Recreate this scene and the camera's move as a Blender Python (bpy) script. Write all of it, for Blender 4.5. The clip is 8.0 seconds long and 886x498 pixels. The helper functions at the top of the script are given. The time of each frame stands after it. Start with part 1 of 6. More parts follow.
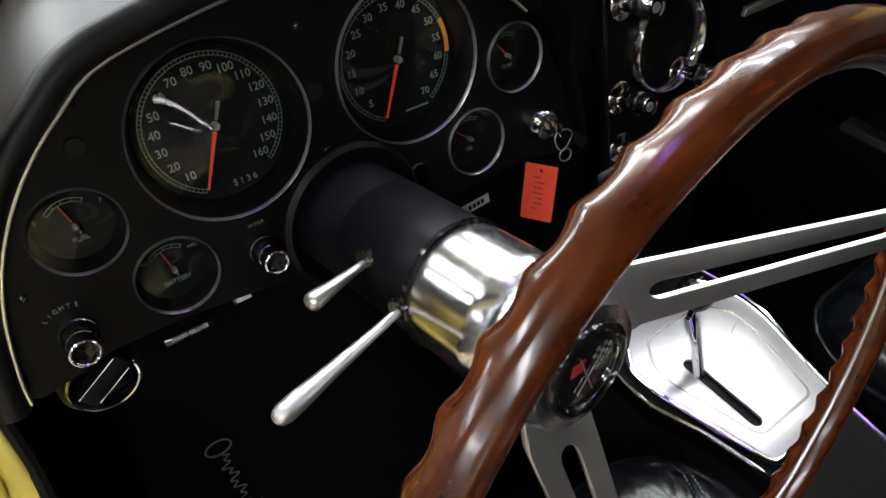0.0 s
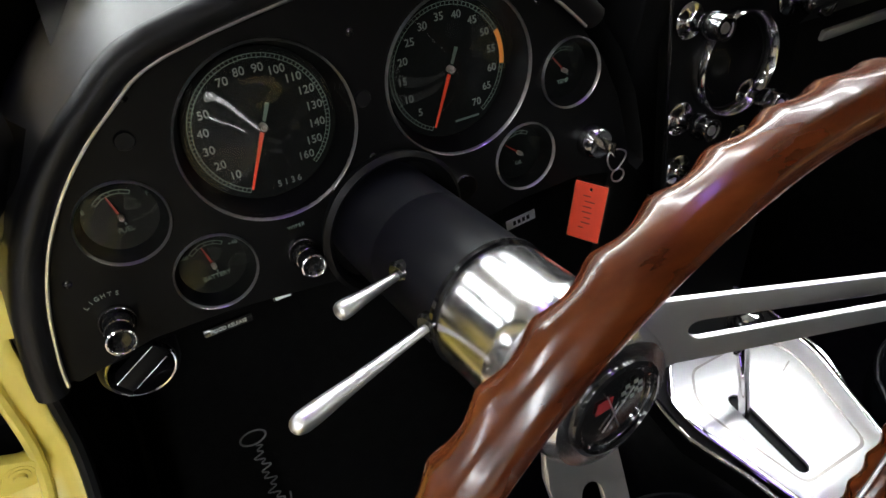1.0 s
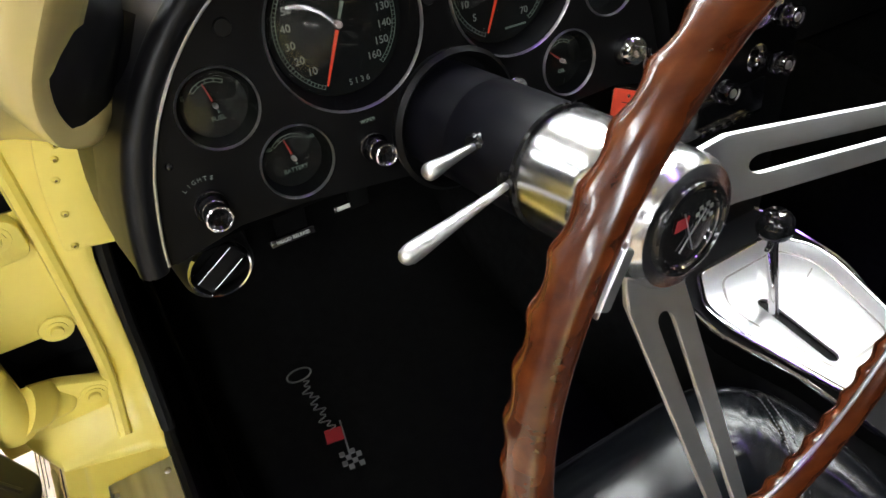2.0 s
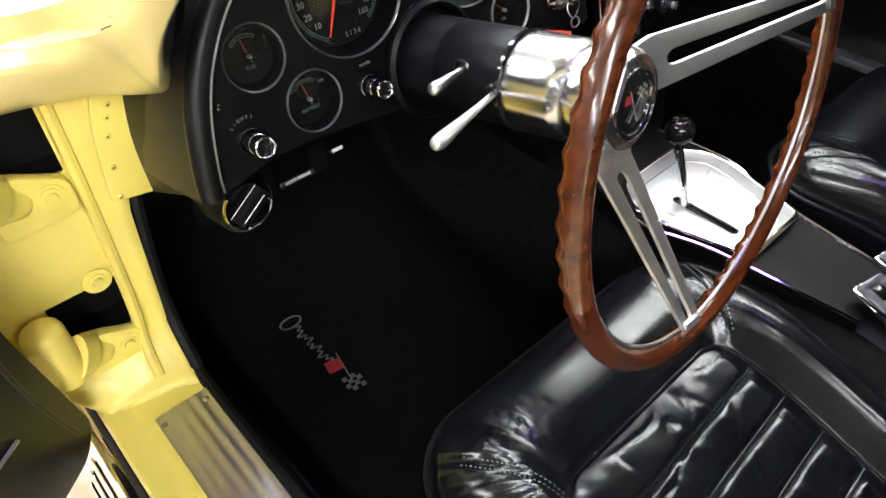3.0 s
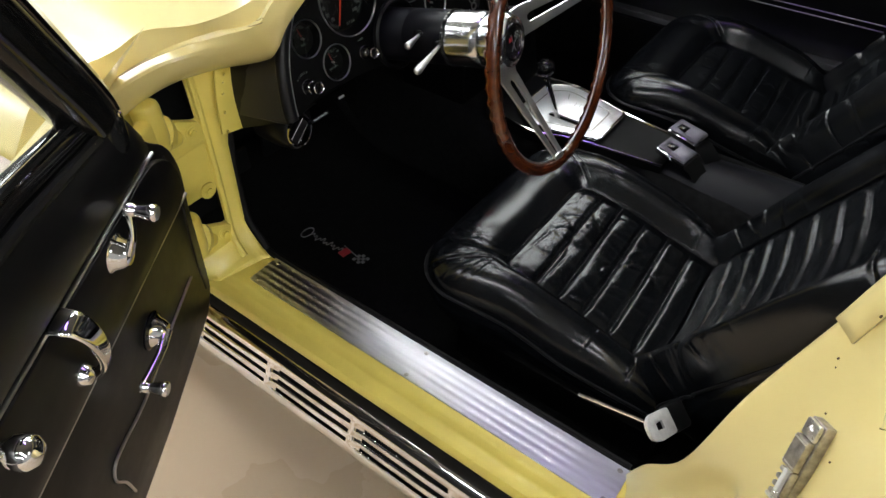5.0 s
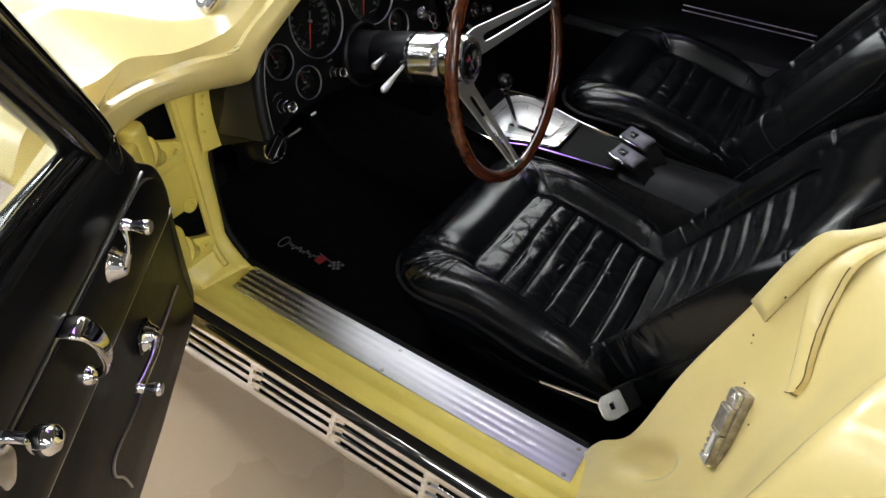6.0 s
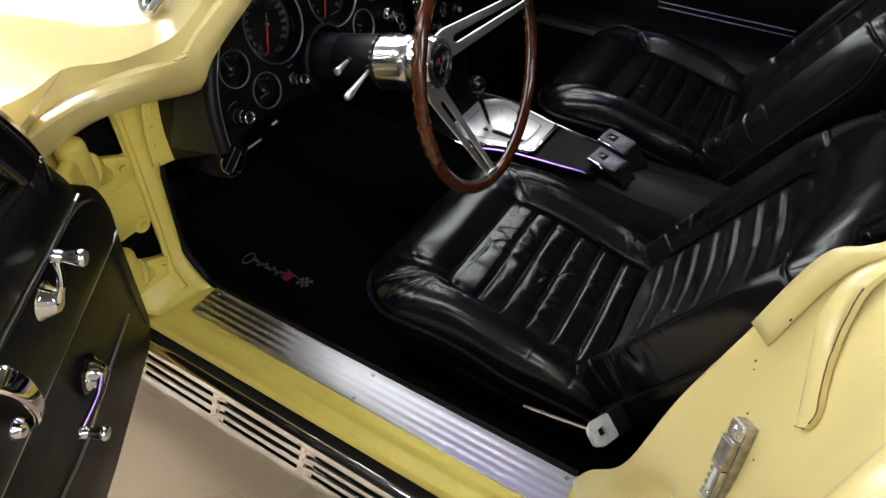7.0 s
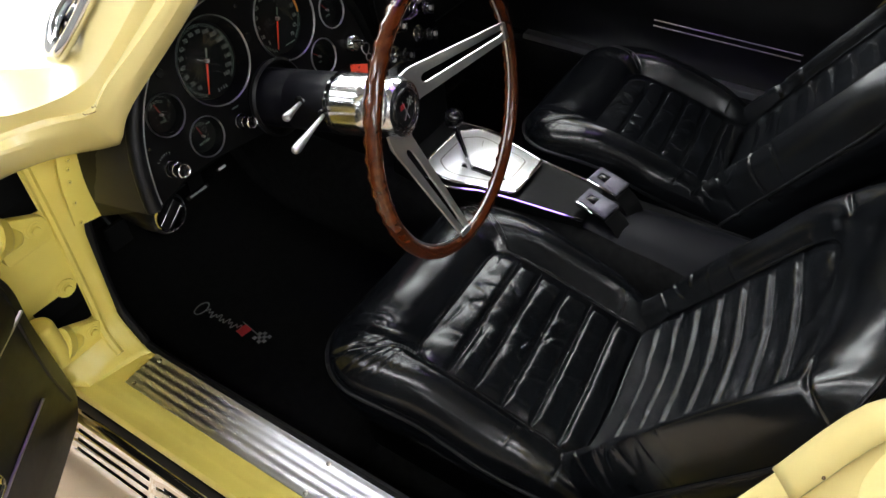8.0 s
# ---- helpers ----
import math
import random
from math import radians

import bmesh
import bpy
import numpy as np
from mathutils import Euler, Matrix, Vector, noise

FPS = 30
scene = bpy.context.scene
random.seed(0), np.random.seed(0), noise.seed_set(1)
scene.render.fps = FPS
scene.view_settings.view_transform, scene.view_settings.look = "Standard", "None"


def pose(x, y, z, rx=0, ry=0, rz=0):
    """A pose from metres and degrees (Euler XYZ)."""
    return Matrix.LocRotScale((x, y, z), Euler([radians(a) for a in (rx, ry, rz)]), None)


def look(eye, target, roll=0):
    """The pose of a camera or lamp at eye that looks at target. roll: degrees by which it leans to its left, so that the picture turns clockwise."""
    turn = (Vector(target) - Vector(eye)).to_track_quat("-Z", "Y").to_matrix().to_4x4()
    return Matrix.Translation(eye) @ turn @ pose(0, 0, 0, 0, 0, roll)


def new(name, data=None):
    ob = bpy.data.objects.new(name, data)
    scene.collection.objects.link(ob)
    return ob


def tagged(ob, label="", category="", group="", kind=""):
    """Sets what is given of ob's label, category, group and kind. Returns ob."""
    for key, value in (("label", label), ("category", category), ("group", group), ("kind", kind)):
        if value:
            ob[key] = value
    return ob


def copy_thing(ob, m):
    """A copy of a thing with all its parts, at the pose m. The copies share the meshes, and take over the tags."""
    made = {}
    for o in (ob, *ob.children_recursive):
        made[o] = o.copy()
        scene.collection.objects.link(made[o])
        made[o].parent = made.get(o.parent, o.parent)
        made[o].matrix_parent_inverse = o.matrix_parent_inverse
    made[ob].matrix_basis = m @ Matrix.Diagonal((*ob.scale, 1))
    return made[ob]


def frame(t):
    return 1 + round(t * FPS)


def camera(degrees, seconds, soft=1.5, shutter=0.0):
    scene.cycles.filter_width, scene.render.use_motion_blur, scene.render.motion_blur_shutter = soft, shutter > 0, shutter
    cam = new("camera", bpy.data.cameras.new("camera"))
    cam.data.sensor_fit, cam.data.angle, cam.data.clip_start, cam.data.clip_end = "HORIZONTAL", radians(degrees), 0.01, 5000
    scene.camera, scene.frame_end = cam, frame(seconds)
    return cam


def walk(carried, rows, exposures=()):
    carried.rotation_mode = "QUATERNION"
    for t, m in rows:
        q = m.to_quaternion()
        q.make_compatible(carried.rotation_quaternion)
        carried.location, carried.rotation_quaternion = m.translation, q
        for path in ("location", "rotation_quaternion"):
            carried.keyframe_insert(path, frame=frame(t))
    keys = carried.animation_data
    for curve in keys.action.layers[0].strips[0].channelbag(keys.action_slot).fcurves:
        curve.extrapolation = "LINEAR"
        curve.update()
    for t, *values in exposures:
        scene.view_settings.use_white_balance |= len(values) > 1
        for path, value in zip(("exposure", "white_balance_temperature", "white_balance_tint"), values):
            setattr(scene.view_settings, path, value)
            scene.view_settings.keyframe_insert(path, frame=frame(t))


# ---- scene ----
cam = camera(66.6, 8.0)
PATH = [
    (0, (-0.446, 0.121, 1.087), (0.396, 1.268, -0.32), 0.6),
    (0.5, (-0.429, 0.127, 1.082), (0.296, 1.353, -0.323), 0.5),
    (1, (-0.427, 0.125, 1.089), (0.276, 1.361, -0.317), 0.2),
    (1.5, (-0.461, 0.108, 1.067), (0.245, 1.336, -0.345), 0.1),
    (1.7, (-0.485, 0.089, 1.048), (0.214, 1.341, -0.346), -1.0),
    (2.8, (-0.67, 0.025, 1.064), (0.245, 1.119, -0.339), -0.5),
    (3, (-0.7, -0.006, 1.082), (0.256, 1.057, -0.317), -0.5),
    (3.5, (-0.766, -0.094, 1.148), (0.26, 0.9, -0.252), -0.8),
    (4, (-0.865, -0.175, 1.188), (0.187, 0.799, -0.207), -0.6),
    (4.5, (-1.028, -0.239, 1.262), (0.076, 0.683, -0.128), -0.6),
    (4.7, (-1.083, -0.259, 1.277), (0.033, 0.644, -0.115), -1.0),
    (6, (-1.192, -0.337, 1.362), (-0.005, 0.491, -0.019), -1.0),
    (6.5, (-1.167, -0.324, 1.35), (0.048, 0.456, -0.034), -0.6),
    (7, (-1.125, -0.301, 1.327), (0.099, 0.472, -0.054), -0.7),
    (7.5, (-1.053, -0.262, 1.321), (0.167, 0.5, -0.069), -0.5),
    (8, (-0.946, -0.239, 1.308), (0.279, 0.512, -0.083), -0.1),
]
walk(cam, [(t, look(eye, target, roll)) for t, eye, target, roll in PATH], [(0, 0.0), (0.5, 0.09), (1.0, 0.15), (1.7, 0.30), (2.8, 1.02), (3.5, 0.92), (4.0, 0.47), (4.5, -0.15), (6.0, -0.46), (6.5, -0.44), (7.0, -0.48), (7.5, -0.30), (8.0, -0.03)])

# ---- world and lamps ----
world = bpy.data.worlds.new("world")
world.use_nodes = True
scene.world = world
world.node_tree.nodes["Background"].inputs[0].default_value = (0.75, 0.8, 0.9, 1)
world.node_tree.nodes["Background"].inputs[1].default_value = 0.03
LAMP_POWER = 30.0

# ---- helpers ----


def world_of(ob):
    m = ob.matrix_basis.copy()
    if ob.parent:
        m = world_of(ob.parent) @ ob.matrix_parent_inverse @ m
    return m


def thing(name, base, label, category, group="", kind=""):
    ob = new(name)
    ob.empty_display_size = 0.05
    ob.matrix_basis = Matrix.Translation(base)
    return tagged(ob, label, category, group, kind)


def attach(ob, parent, label=""):
    if parent is not None:
        ob.parent = parent
        ob.matrix_parent_inverse = world_of(parent).inverted()
    if label:
        ob["label"] = label
    return ob


def part(name, bm, material, parent, label="", smooth=True, sharp=40):
    me = bpy.data.meshes.new(name)
    if isinstance(bm, bpy.types.Mesh):
        me = bm
        me.name = name
    else:
        bmesh.ops.recalc_face_normals(bm, faces=bm.faces)
        bm.to_mesh(me)
        bm.free()
    me.materials.clear()
    me.materials.append(material)
    if smooth:
        me.polygons.foreach_set("use_smooth", [True] * len(me.polygons))
        me.set_sharp_from_angle(angle=radians(sharp))
    return attach(new(name, me), parent, label)


def solid(name, bm, material, kind="structure", label="", category=""):
    return tagged(part(name, bm, material, None), label, category, kind=kind)


def joined(*bms):
    """One bmesh out of several."""
    out = bmesh.new()
    for b in bms:
        me = bpy.data.meshes.new("t")
        b.to_mesh(me)
        b.free()
        out.from_mesh(me)
        bpy.data.meshes.remove(me)
    return out


def box(x0, x1, y0, y1, z0, z1, bevel=0.0, seg=2, m=None):
    bm = bmesh.new()
    bmesh.ops.create_cube(bm, size=1, matrix=Matrix.LocRotScale(((x0 + x1) / 2, (y0 + y1) / 2, (z0 + z1) / 2), None, (abs(x1 - x0), abs(y1 - y0), abs(z1 - z0))))
    if bevel:
        bmesh.ops.bevel(bm, geom=list(bm.edges), offset=bevel, segments=seg, affect="EDGES", profile=0.5)
    if m is not None:
        bm.transform(m)
    return bm


def loft(rings, closed=True, caps=False, loop=False):
    """A skin over rings of points, all of the same count."""
    bm = bmesh.new()
    rows = [[bm.verts.new(p) for p in r] for r in rings]
    n = len(rows[0])
    pairs = list(zip(rows, rows[1:]))
    if loop:
        pairs.append((rows[-1], rows[0]))
    for a, b in pairs:
        for i in range(n if closed else n - 1):
            j = (i + 1) % n
            try:
                bm.faces.new((a[i], a[j], b[j], b[i]))
            except ValueError:
                pass
    if caps:
        for r in (rows[0], rows[-1]):
            try:
                bm.faces.new(r)
            except ValueError:
                pass
    return bm


def basis(axis):
    z = Vector(axis).normalized()
    x = Vector((0, 0, 1)).cross(z)
    if x.length < 1e-4:
        x = Vector((1, 0, 0))
    x.normalize()
    return Matrix((x, z.cross(x), z)).transposed()


def lathe(profile, origin=(0, 0, 0), axis=(0, 0, 1), seg=32, m=None):
    """A turned body: profile of (radius, height)."""
    rot = basis(axis)
    o = Vector(origin)
    rings = []
    for r, h in profile:
        rings.append([o + rot @ Vector((max(r, 1e-5) * math.cos(2 * math.pi * k / seg), max(r, 1e-5) * math.sin(2 * math.pi * k / seg), h)) for k in range(seg)])
    bm = loft(rings)
    bmesh.ops.remove_doubles(bm, verts=bm.verts, dist=2e-5)
    if m is not None:
        bm.transform(m)
    return bm


def smooth_path(pts, n, closed=False):
    """Catmull-Rom through the points."""
    pts = [Vector(p) for p in pts]
    out = []
    m = len(pts)
    for i in range(m if closed else m - 1):
        if closed:
            a, b, c, d = (pts[(i + k - 1) % m] for k in range(4))
        else:
            a, b, c, d = pts[max(i - 1, 0)], pts[i], pts[i + 1], pts[min(i + 2, m - 1)]
        for k in range(n):
            t = k / n
            out.append(0.5 * ((2 * b) + (c - a) * t + (2 * a - 5 * b + 4 * c - d) * t * t + (3 * b - 3 * c + d - a) * t ** 3))
    if not closed:
        out.append(pts[-1].copy())
    return out


def tube(pts, r, seg=10, closed=False, flat=1.0, caps=True):
    """A tube along points; r may be a list; flat squeezes it across."""
    pts = [Vector(p) for p in pts]
    n = len(pts)
    rs = r if isinstance(r, (list, tuple)) else [r] * n
    rings = []
    side = None
    for i, p in enumerate(pts):
        if closed:
            t = pts[(i + 1) % n] - pts[i - 1]
        else:
            t = pts[min(i + 1, n - 1)] - pts[max(i - 1, 0)]
        t.normalize()
        if side is None:
            side = t.orthogonal().normalized()
        side = (side - t * side.dot(t)).normalized()
        up = t.cross(side)
        rings.append([p + rs[i] * (math.cos(2 * math.pi * k / seg) * side + flat * math.sin(2 * math.pi * k / seg) * up) for k in range(seg)])
    return loft(rings, caps=caps and not closed, loop=closed)


def extrude_y(profile, y0, y1, ny=1, closed=True, caps=True):
    """A profile of (x, z) drawn out along y."""
    return loft([[(x, y0 + (y1 - y0) * k / ny, z) for x, z in profile] for k in range(ny + 1)], closed=closed, caps=caps and closed)


def arc(cx, cy, r, a0, a1, n, ry=None):
    ry = r if ry is None else ry
    return [(cx + r * math.cos(radians(a0 + (a1 - a0) * k / n)), cy + ry * math.sin(radians(a0 + (a1 - a0) * k / n))) for k in range(n + 1)]


def circle(cx, cy, r, n=40):
    return arc(cx, cy, r, 0, 360, n)[:-1]


def slot2d(x0, y0, x1, y1, r, n=8):
    """A long hole with round ends between two points."""
    a = math.degrees(math.atan2(y1 - y0, x1 - x0))
    return arc(x1, y1, r, a - 90, a + 90, n) + arc(x0, y0, r, a + 90, a + 270, n)


def rounded(pts, r, n=5):
    """A polygon with rounded corners; r may be a list."""
    out = []
    k = len(pts)
    for i in range(k):
        p = Vector((*pts[i], 0))
        a = Vector((*pts[i - 1], 0)) - p
        b = Vector((*pts[(i + 1) % k], 0)) - p
        rr = min(r[i] if isinstance(r, (list, tuple)) else r, a.length * 0.48, b.length * 0.48)
        p0, p2 = p + a.normalized() * rr, p + b.normalized() * rr
        for j in range(n + 1):
            t = j / n
            q = p0 * (1 - t) ** 2 + p * 2 * t * (1 - t) + p2 * t * t
            out.append((q.x, q.y))
    return out


def sstep(a, b, x):
    t = min(1.0, max(0.0, (x - a) / (b - a)))
    return t * t * (3 - 2 * t)


def curve_mesh(cu, m):
    ob = bpy.data.objects.new("t", cu)
    scene.collection.objects.link(ob)
    me = bpy.data.meshes.new_from_object(ob.evaluated_get(bpy.context.evaluated_depsgraph_get()))
    bpy.data.objects.remove(ob)
    bpy.data.curves.remove(cu)
    me.transform(m)
    return me


def plate(outlines, thick, m, bevel=0.0):
    """A flat plate from closed outlines; the inner ones are holes."""
    cu = bpy.data.curves.new("t", "CURVE")
    cu.dimensions, cu.fill_mode, cu.extrude = "2D", "BOTH", thick / 2
    cu.bevel_depth, cu.bevel_resolution = bevel, 1
    for pts in outlines:
        s = cu.splines.new("POLY")
        s.points.add(len(pts) - 1)
        for q, (x, y) in zip(s.points, pts):
            q.co = (x, y, 0, 1)
        s.use_cyclic_u = True
    me = curve_mesh(cu, m)
    bm = bmesh.new()
    bm.from_mesh(me)
    bmesh.ops.remove_doubles(bm, verts=bm.verts, dist=1e-6)
    bm.to_mesh(me)
    bm.free()
    return me


def text(words, size, m, thick=0.0003, spacing=1.0):
    cu = bpy.data.curves.new("t", "FONT")
    cu.body, cu.size, cu.extrude = words, size, thick
    cu.align_x, cu.align_y, cu.space_character = "CENTER", "CENTER", spacing
    cu.resolution_u = 3
    return curve_mesh(cu, m)


def merged(meshes):
    bm = bmesh.new()
    for me in meshes:
        bm.from_mesh(me)
        bpy.data.meshes.remove(me)
    return bm


# ---- materials ----


def mat(name, color, rough=0.5, metal=0.0, var=0.2, scale=12.0, bump=0.0, bscale=300.0, coat=0.0, rvar=0.02, stretch=(1, 1, 1), spec=0.5, bump2=0.0, bscale2=30.0, color2=None, wear=0.5):
    """Surface with colour and gloss that vary at two scales, and fine relief."""
    m = bpy.data.materials.new(name)
    m.use_nodes = True
    t = m.node_tree
    p = t.nodes["Principled BSDF"]
    co = t.nodes.new("ShaderNodeTexCoord")
    mp = t.nodes.new("ShaderNodeMapping")
    mp.inputs["Scale"].default_value = stretch
    t.links.new(co.outputs["Object"], mp.inputs[0])

    def nz(s, detail=4, source=mp):
        n = t.nodes.new("ShaderNodeTexNoise")
        n.inputs["Scale"].default_value, n.inputs["Detail"].default_value = s, detail
        t.links.new(source.outputs[0], n.inputs["Vector"])
        return n

    big, fine = nz(scale), nz(bscale, 3)
    mix = t.nodes.new("ShaderNodeMix")
    mix.data_type = "RGBA"
    c2 = color2 or [min(1, c * (1 + var)) for c in color]
    mix.inputs[6].default_value = (*[c * (1 - var) for c in color], 1)
    mix.inputs[7].default_value = (*c2, 1)
    ramp = t.nodes.new("ShaderNodeMapRange")
    ramp.inputs[1].default_value, ramp.inputs[2].default_value = wear - 0.2, wear + 0.2
    t.links.new(big.outputs["Fac"], ramp.inputs[0])
    t.links.new(ramp.outputs[0], mix.inputs[0])
    t.links.new(mix.outputs[2], p.inputs["Base Color"])
    rr = t.nodes.new("ShaderNodeMapRange")
    rr.inputs[1].default_value, rr.inputs[2].default_value = 0.3, 0.7
    rr.inputs[3].default_value, rr.inputs[4].default_value = max(0.02, rough - rvar), rough + rvar
    mid = nz(scale * 3.1, 5)
    t.links.new(mid.outputs["Fac"], rr.inputs[0])
    t.links.new(rr.outputs[0], p.inputs["Roughness"])
    p.inputs["Metallic"].default_value = metal
    p.inputs["Coat Weight"].default_value = coat
    p.inputs["Coat Roughness"].default_value = 0.06
    p.inputs["Specular IOR Level"].default_value = spec
    last = None
    for h, src in ((bump, fine), (bump2, None)):
        if h:
            b = t.nodes.new("ShaderNodeBump")
            b.inputs["Distance"].default_value = h
            b.inputs["Strength"].default_value = 0.6
            s = src or nz(bscale2, 5)
            t.links.new(s.outputs["Fac"], b.inputs["Height"])
            if last:
                t.links.new(last.outputs[0], b.inputs["Normal"])
            last = b
    if last:
        t.links.new(last.outputs[0], p.inputs["Normal"])
    return m


def glow(name, color, strength):
    m = bpy.data.materials.new(name)
    m.use_nodes = True
    p = m.node_tree.nodes["Principled BSDF"]
    p.inputs["Base Color"].default_value = (0.8, 0.8, 0.8, 1)
    p.inputs["Emission Color"].default_value = (*color, 1)
    p.inputs["Emission Strength"].default_value = strength
    return m


def pane_mat(name, tint=(1, 1, 1), gloss=0.04):
    m = bpy.data.materials.new(name)
    m.use_nodes = True
    t = m.node_tree
    t.nodes.remove(t.nodes["Principled BSDF"])
    out = t.nodes["Material Output"]
    tr, gl, mx, lw, fr, ad = (t.nodes.new(k) for k in ("ShaderNodeBsdfTransparent", "ShaderNodeBsdfGlossy", "ShaderNodeMixShader", "ShaderNodeLayerWeight", "ShaderNodeMath", "ShaderNodeMath"))
    tr.inputs[0].default_value = (*tint, 1)
    gl.inputs["Roughness"].default_value = 0.02
    fr.operation, fr.inputs[1].default_value = "POWER", 5.0
    ad.operation, ad.inputs[1].default_value, ad.inputs[2].default_value = "MULTIPLY_ADD", 0.9, gloss
    for a, b in ((lw.outputs["Facing"], fr.inputs[0]), (fr.outputs[0], ad.inputs[0]), (ad.outputs[0], mx.inputs[0]), (tr.outputs[0], mx.inputs[1]), (gl.outputs[0], mx.inputs[2]), (mx.outputs[0], out.inputs[0])):
        t.links.new(a, b)
    return m


YELLOW = mat("yellow_paint", (0.77, 0.64, 0.27), 0.3, var=0.02, scale=6, coat=0.6, bump=0.00001, bscale=700, bump2=0.0003, bscale2=18)
YELLOW_MATT = mat("yellow_jamb_paint", (0.80, 0.66, 0.14), 0.40, var=0.03, scale=14, coat=0.2, bump=0.00002, bscale=500, bump2=0.0004, bscale2=25)
YELLOW.node_tree.nodes["Principled BSDF"].inputs["Coat Weight"].default_value = 1.0
YELLOW.node_tree.nodes["Principled BSDF"].inputs["Coat Roughness"].default_value = 0.2
BLACK_VINYL = mat("black_vinyl", (0.005, 0.005, 0.0055), 0.36, var=0.3, scale=20, bump=0.00003, bscale=700, spec=0.3)
BLACK_PAINT = mat("black_satin_paint", (0.003, 0.003, 0.003), 0.42, var=0.3, scale=20, bump=0.00005, bscale=900, spec=0.15)
COLUMN_PAINT = mat("black_column_paint", (0.004, 0.004, 0.006), 0.42, var=0.2, scale=20, bump=0.00002, bscale=900, spec=0.18)
BLACK_GLOSS = mat("black_gloss", (0.008, 0.008, 0.008), 0.1, var=0.2, rvar=0.03)
RUBBER = mat("black_rubber", (0.005, 0.005, 0.005), 0.6, var=0.3, bump=0.0002, bscale=600, spec=0.2)
CARPET = mat("black_carpet", (0.006, 0.006, 0.006), 0.95, var=0.5, scale=60, bump=0.0025, bscale=900, spec=0.1)
MAT_PILE = mat("mat_pile", (0.003, 0.003, 0.003), 0.95, var=0.5, scale=60, bump=0.002, bscale=1100, spec=0.1)
LEATHER = mat("black_leather", (0.0042, 0.0048, 0.0058), 0.22, var=0.4, scale=18, bump=0.00001, bscale=900, rvar=0.03, spec=0.5)
DOOR_VINYL = mat("door_vinyl", (0.0045, 0.0045, 0.005), 0.40, var=0.3, scale=20, bump=0.00003, bscale=700, spec=0.3)
DASH_VINYL = mat("dash_vinyl", (0.012, 0.012, 0.012), 0.42, var=0.3, scale=20, bump=0.00004, bscale=700, spec=0.6)
CRACK = mat("dark_crack", (0.10, 0.06, 0.025), 0.8, var=0.3)
NYLON = mat("worn_nylon", (0.62, 0.62, 0.58), 0.4, var=0.15, scale=60)
ZINC = mat("worn_zinc", (0.40, 0.37, 0.33), 0.42, 0.8, var=0.35, scale=90, bump=0.0004, bscale=250, rvar=0.1)
ZINC_BRIGHT = mat("rubbed_zinc", (0.72, 0.70, 0.66), 0.32, 0.9, var=0.2, scale=90, bump=0.0003, bscale=250, rvar=0.08)
BEAD = mat("bright_bead_metal", (0.68, 0.68, 0.67), 0.3, 1.0, var=0.05, scale=30)
# chrome with a darker base colour
DARK_CHROME = mat("dark_chrome", (0.42, 0.42, 0.42), 0.14, 1.0, var=0.15, scale=60)
SATIN_CHROME = mat("brushed_collar_chrome", (0.84, 0.84, 0.85), 0.20, 1.0, var=0.03, scale=30, rvar=0.004)
CHROME = mat("chrome", (0.86, 0.86, 0.87), 0.06, 1.0, var=0.03, rvar=0.015)
ALU = mat("brushed_aluminium", (0.58, 0.58, 0.60), 0.36, 1.0, var=0.08, scale=9, rvar=0.02, stretch=(14, 0.5, 1), bump=0.00002, bscale=60)
SPOKE = mat("satin_aluminium", (0.80, 0.80, 0.79), 0.38, 1.0, var=0.06, scale=30, bump=0.00003, bscale=900)
PLATE_ALU = mat("bright_plate_aluminium", (0.92, 0.92, 0.92), 0.42, 1.0, var=0.03, scale=20)
WOOD = mat("teak", (0.055, 0.0115, 0.0030), 0.20, var=0.25, scale=26, stretch=(1, 4, 4), coat=0.3, bump=0.00001, bscale=160, color2=(0.098, 0.0235, 0.0058), rvar=0.03)
WHITE_INK = mat("white_ink", (0.15, 0.17, 0.15), 0.6, var=0.1)
LETTER_WHITE = mat("bright_white_ink", (0.75, 0.75, 0.74), 0.5, var=0.05)
GREEN_INK = mat("grey_green_ink", (0.11, 0.15, 0.12), 0.6, var=0.1)
RED_INK = mat("needle_red", (0.75, 0.06, 0.02), 0.45, var=0.1)
AMBER = mat("amber_band", (0.75, 0.25, 0.04), 0.5, var=0.1)
RED_TAG = mat("red_tag", (0.85, 0.07, 0.03), 0.4, var=0.08)
RED_CLOTH = mat("red_thread", (0.30, 0.015, 0.02), 0.8, var=0.2, bump=0.0005, bscale=900)
GREY_CLOTH = mat("grey_thread", (0.13, 0.13, 0.13), 0.8, var=0.2, bump=0.0005, bscale=900)
DULL_RED = mat("dull_needle_red", (0.26, 0.02, 0.012), 0.5, var=0.1)
DIAL = mat("dial_black", (0.003, 0.0035, 0.003), 0.6, var=0.2, spec=0.1)
STEEL = mat("zinc_steel", (0.45, 0.43, 0.4), 0.38, 1.0, var=0.25, scale=60, bump=0.0002, bscale=300)
FLOOR = mat("beige_epoxy", (0.46, 0.36, 0.25), 0.28, var=0.05, scale=0.9, bump=0.0003, bscale=160, rvar=0.03)
# lighter grey for the added south wall, to throw light back on the jamb
BOUNCE_WALL = mat("south_bounce_grey", (0.30, 0.30, 0.30), 0.8, var=0.06, scale=2, bump=0.0005, bscale=200)
WALL = mat("painted_wall", (0.15, 0.15, 0.15), 0.8, var=0.06, scale=2, bump=0.0005, bscale=200)
CEILING = mat("ceiling_board", (0.12, 0.12, 0.12), 0.9, var=0.08, scale=2)
GLASS = pane_mat("gauge_glass", gloss=0.03)
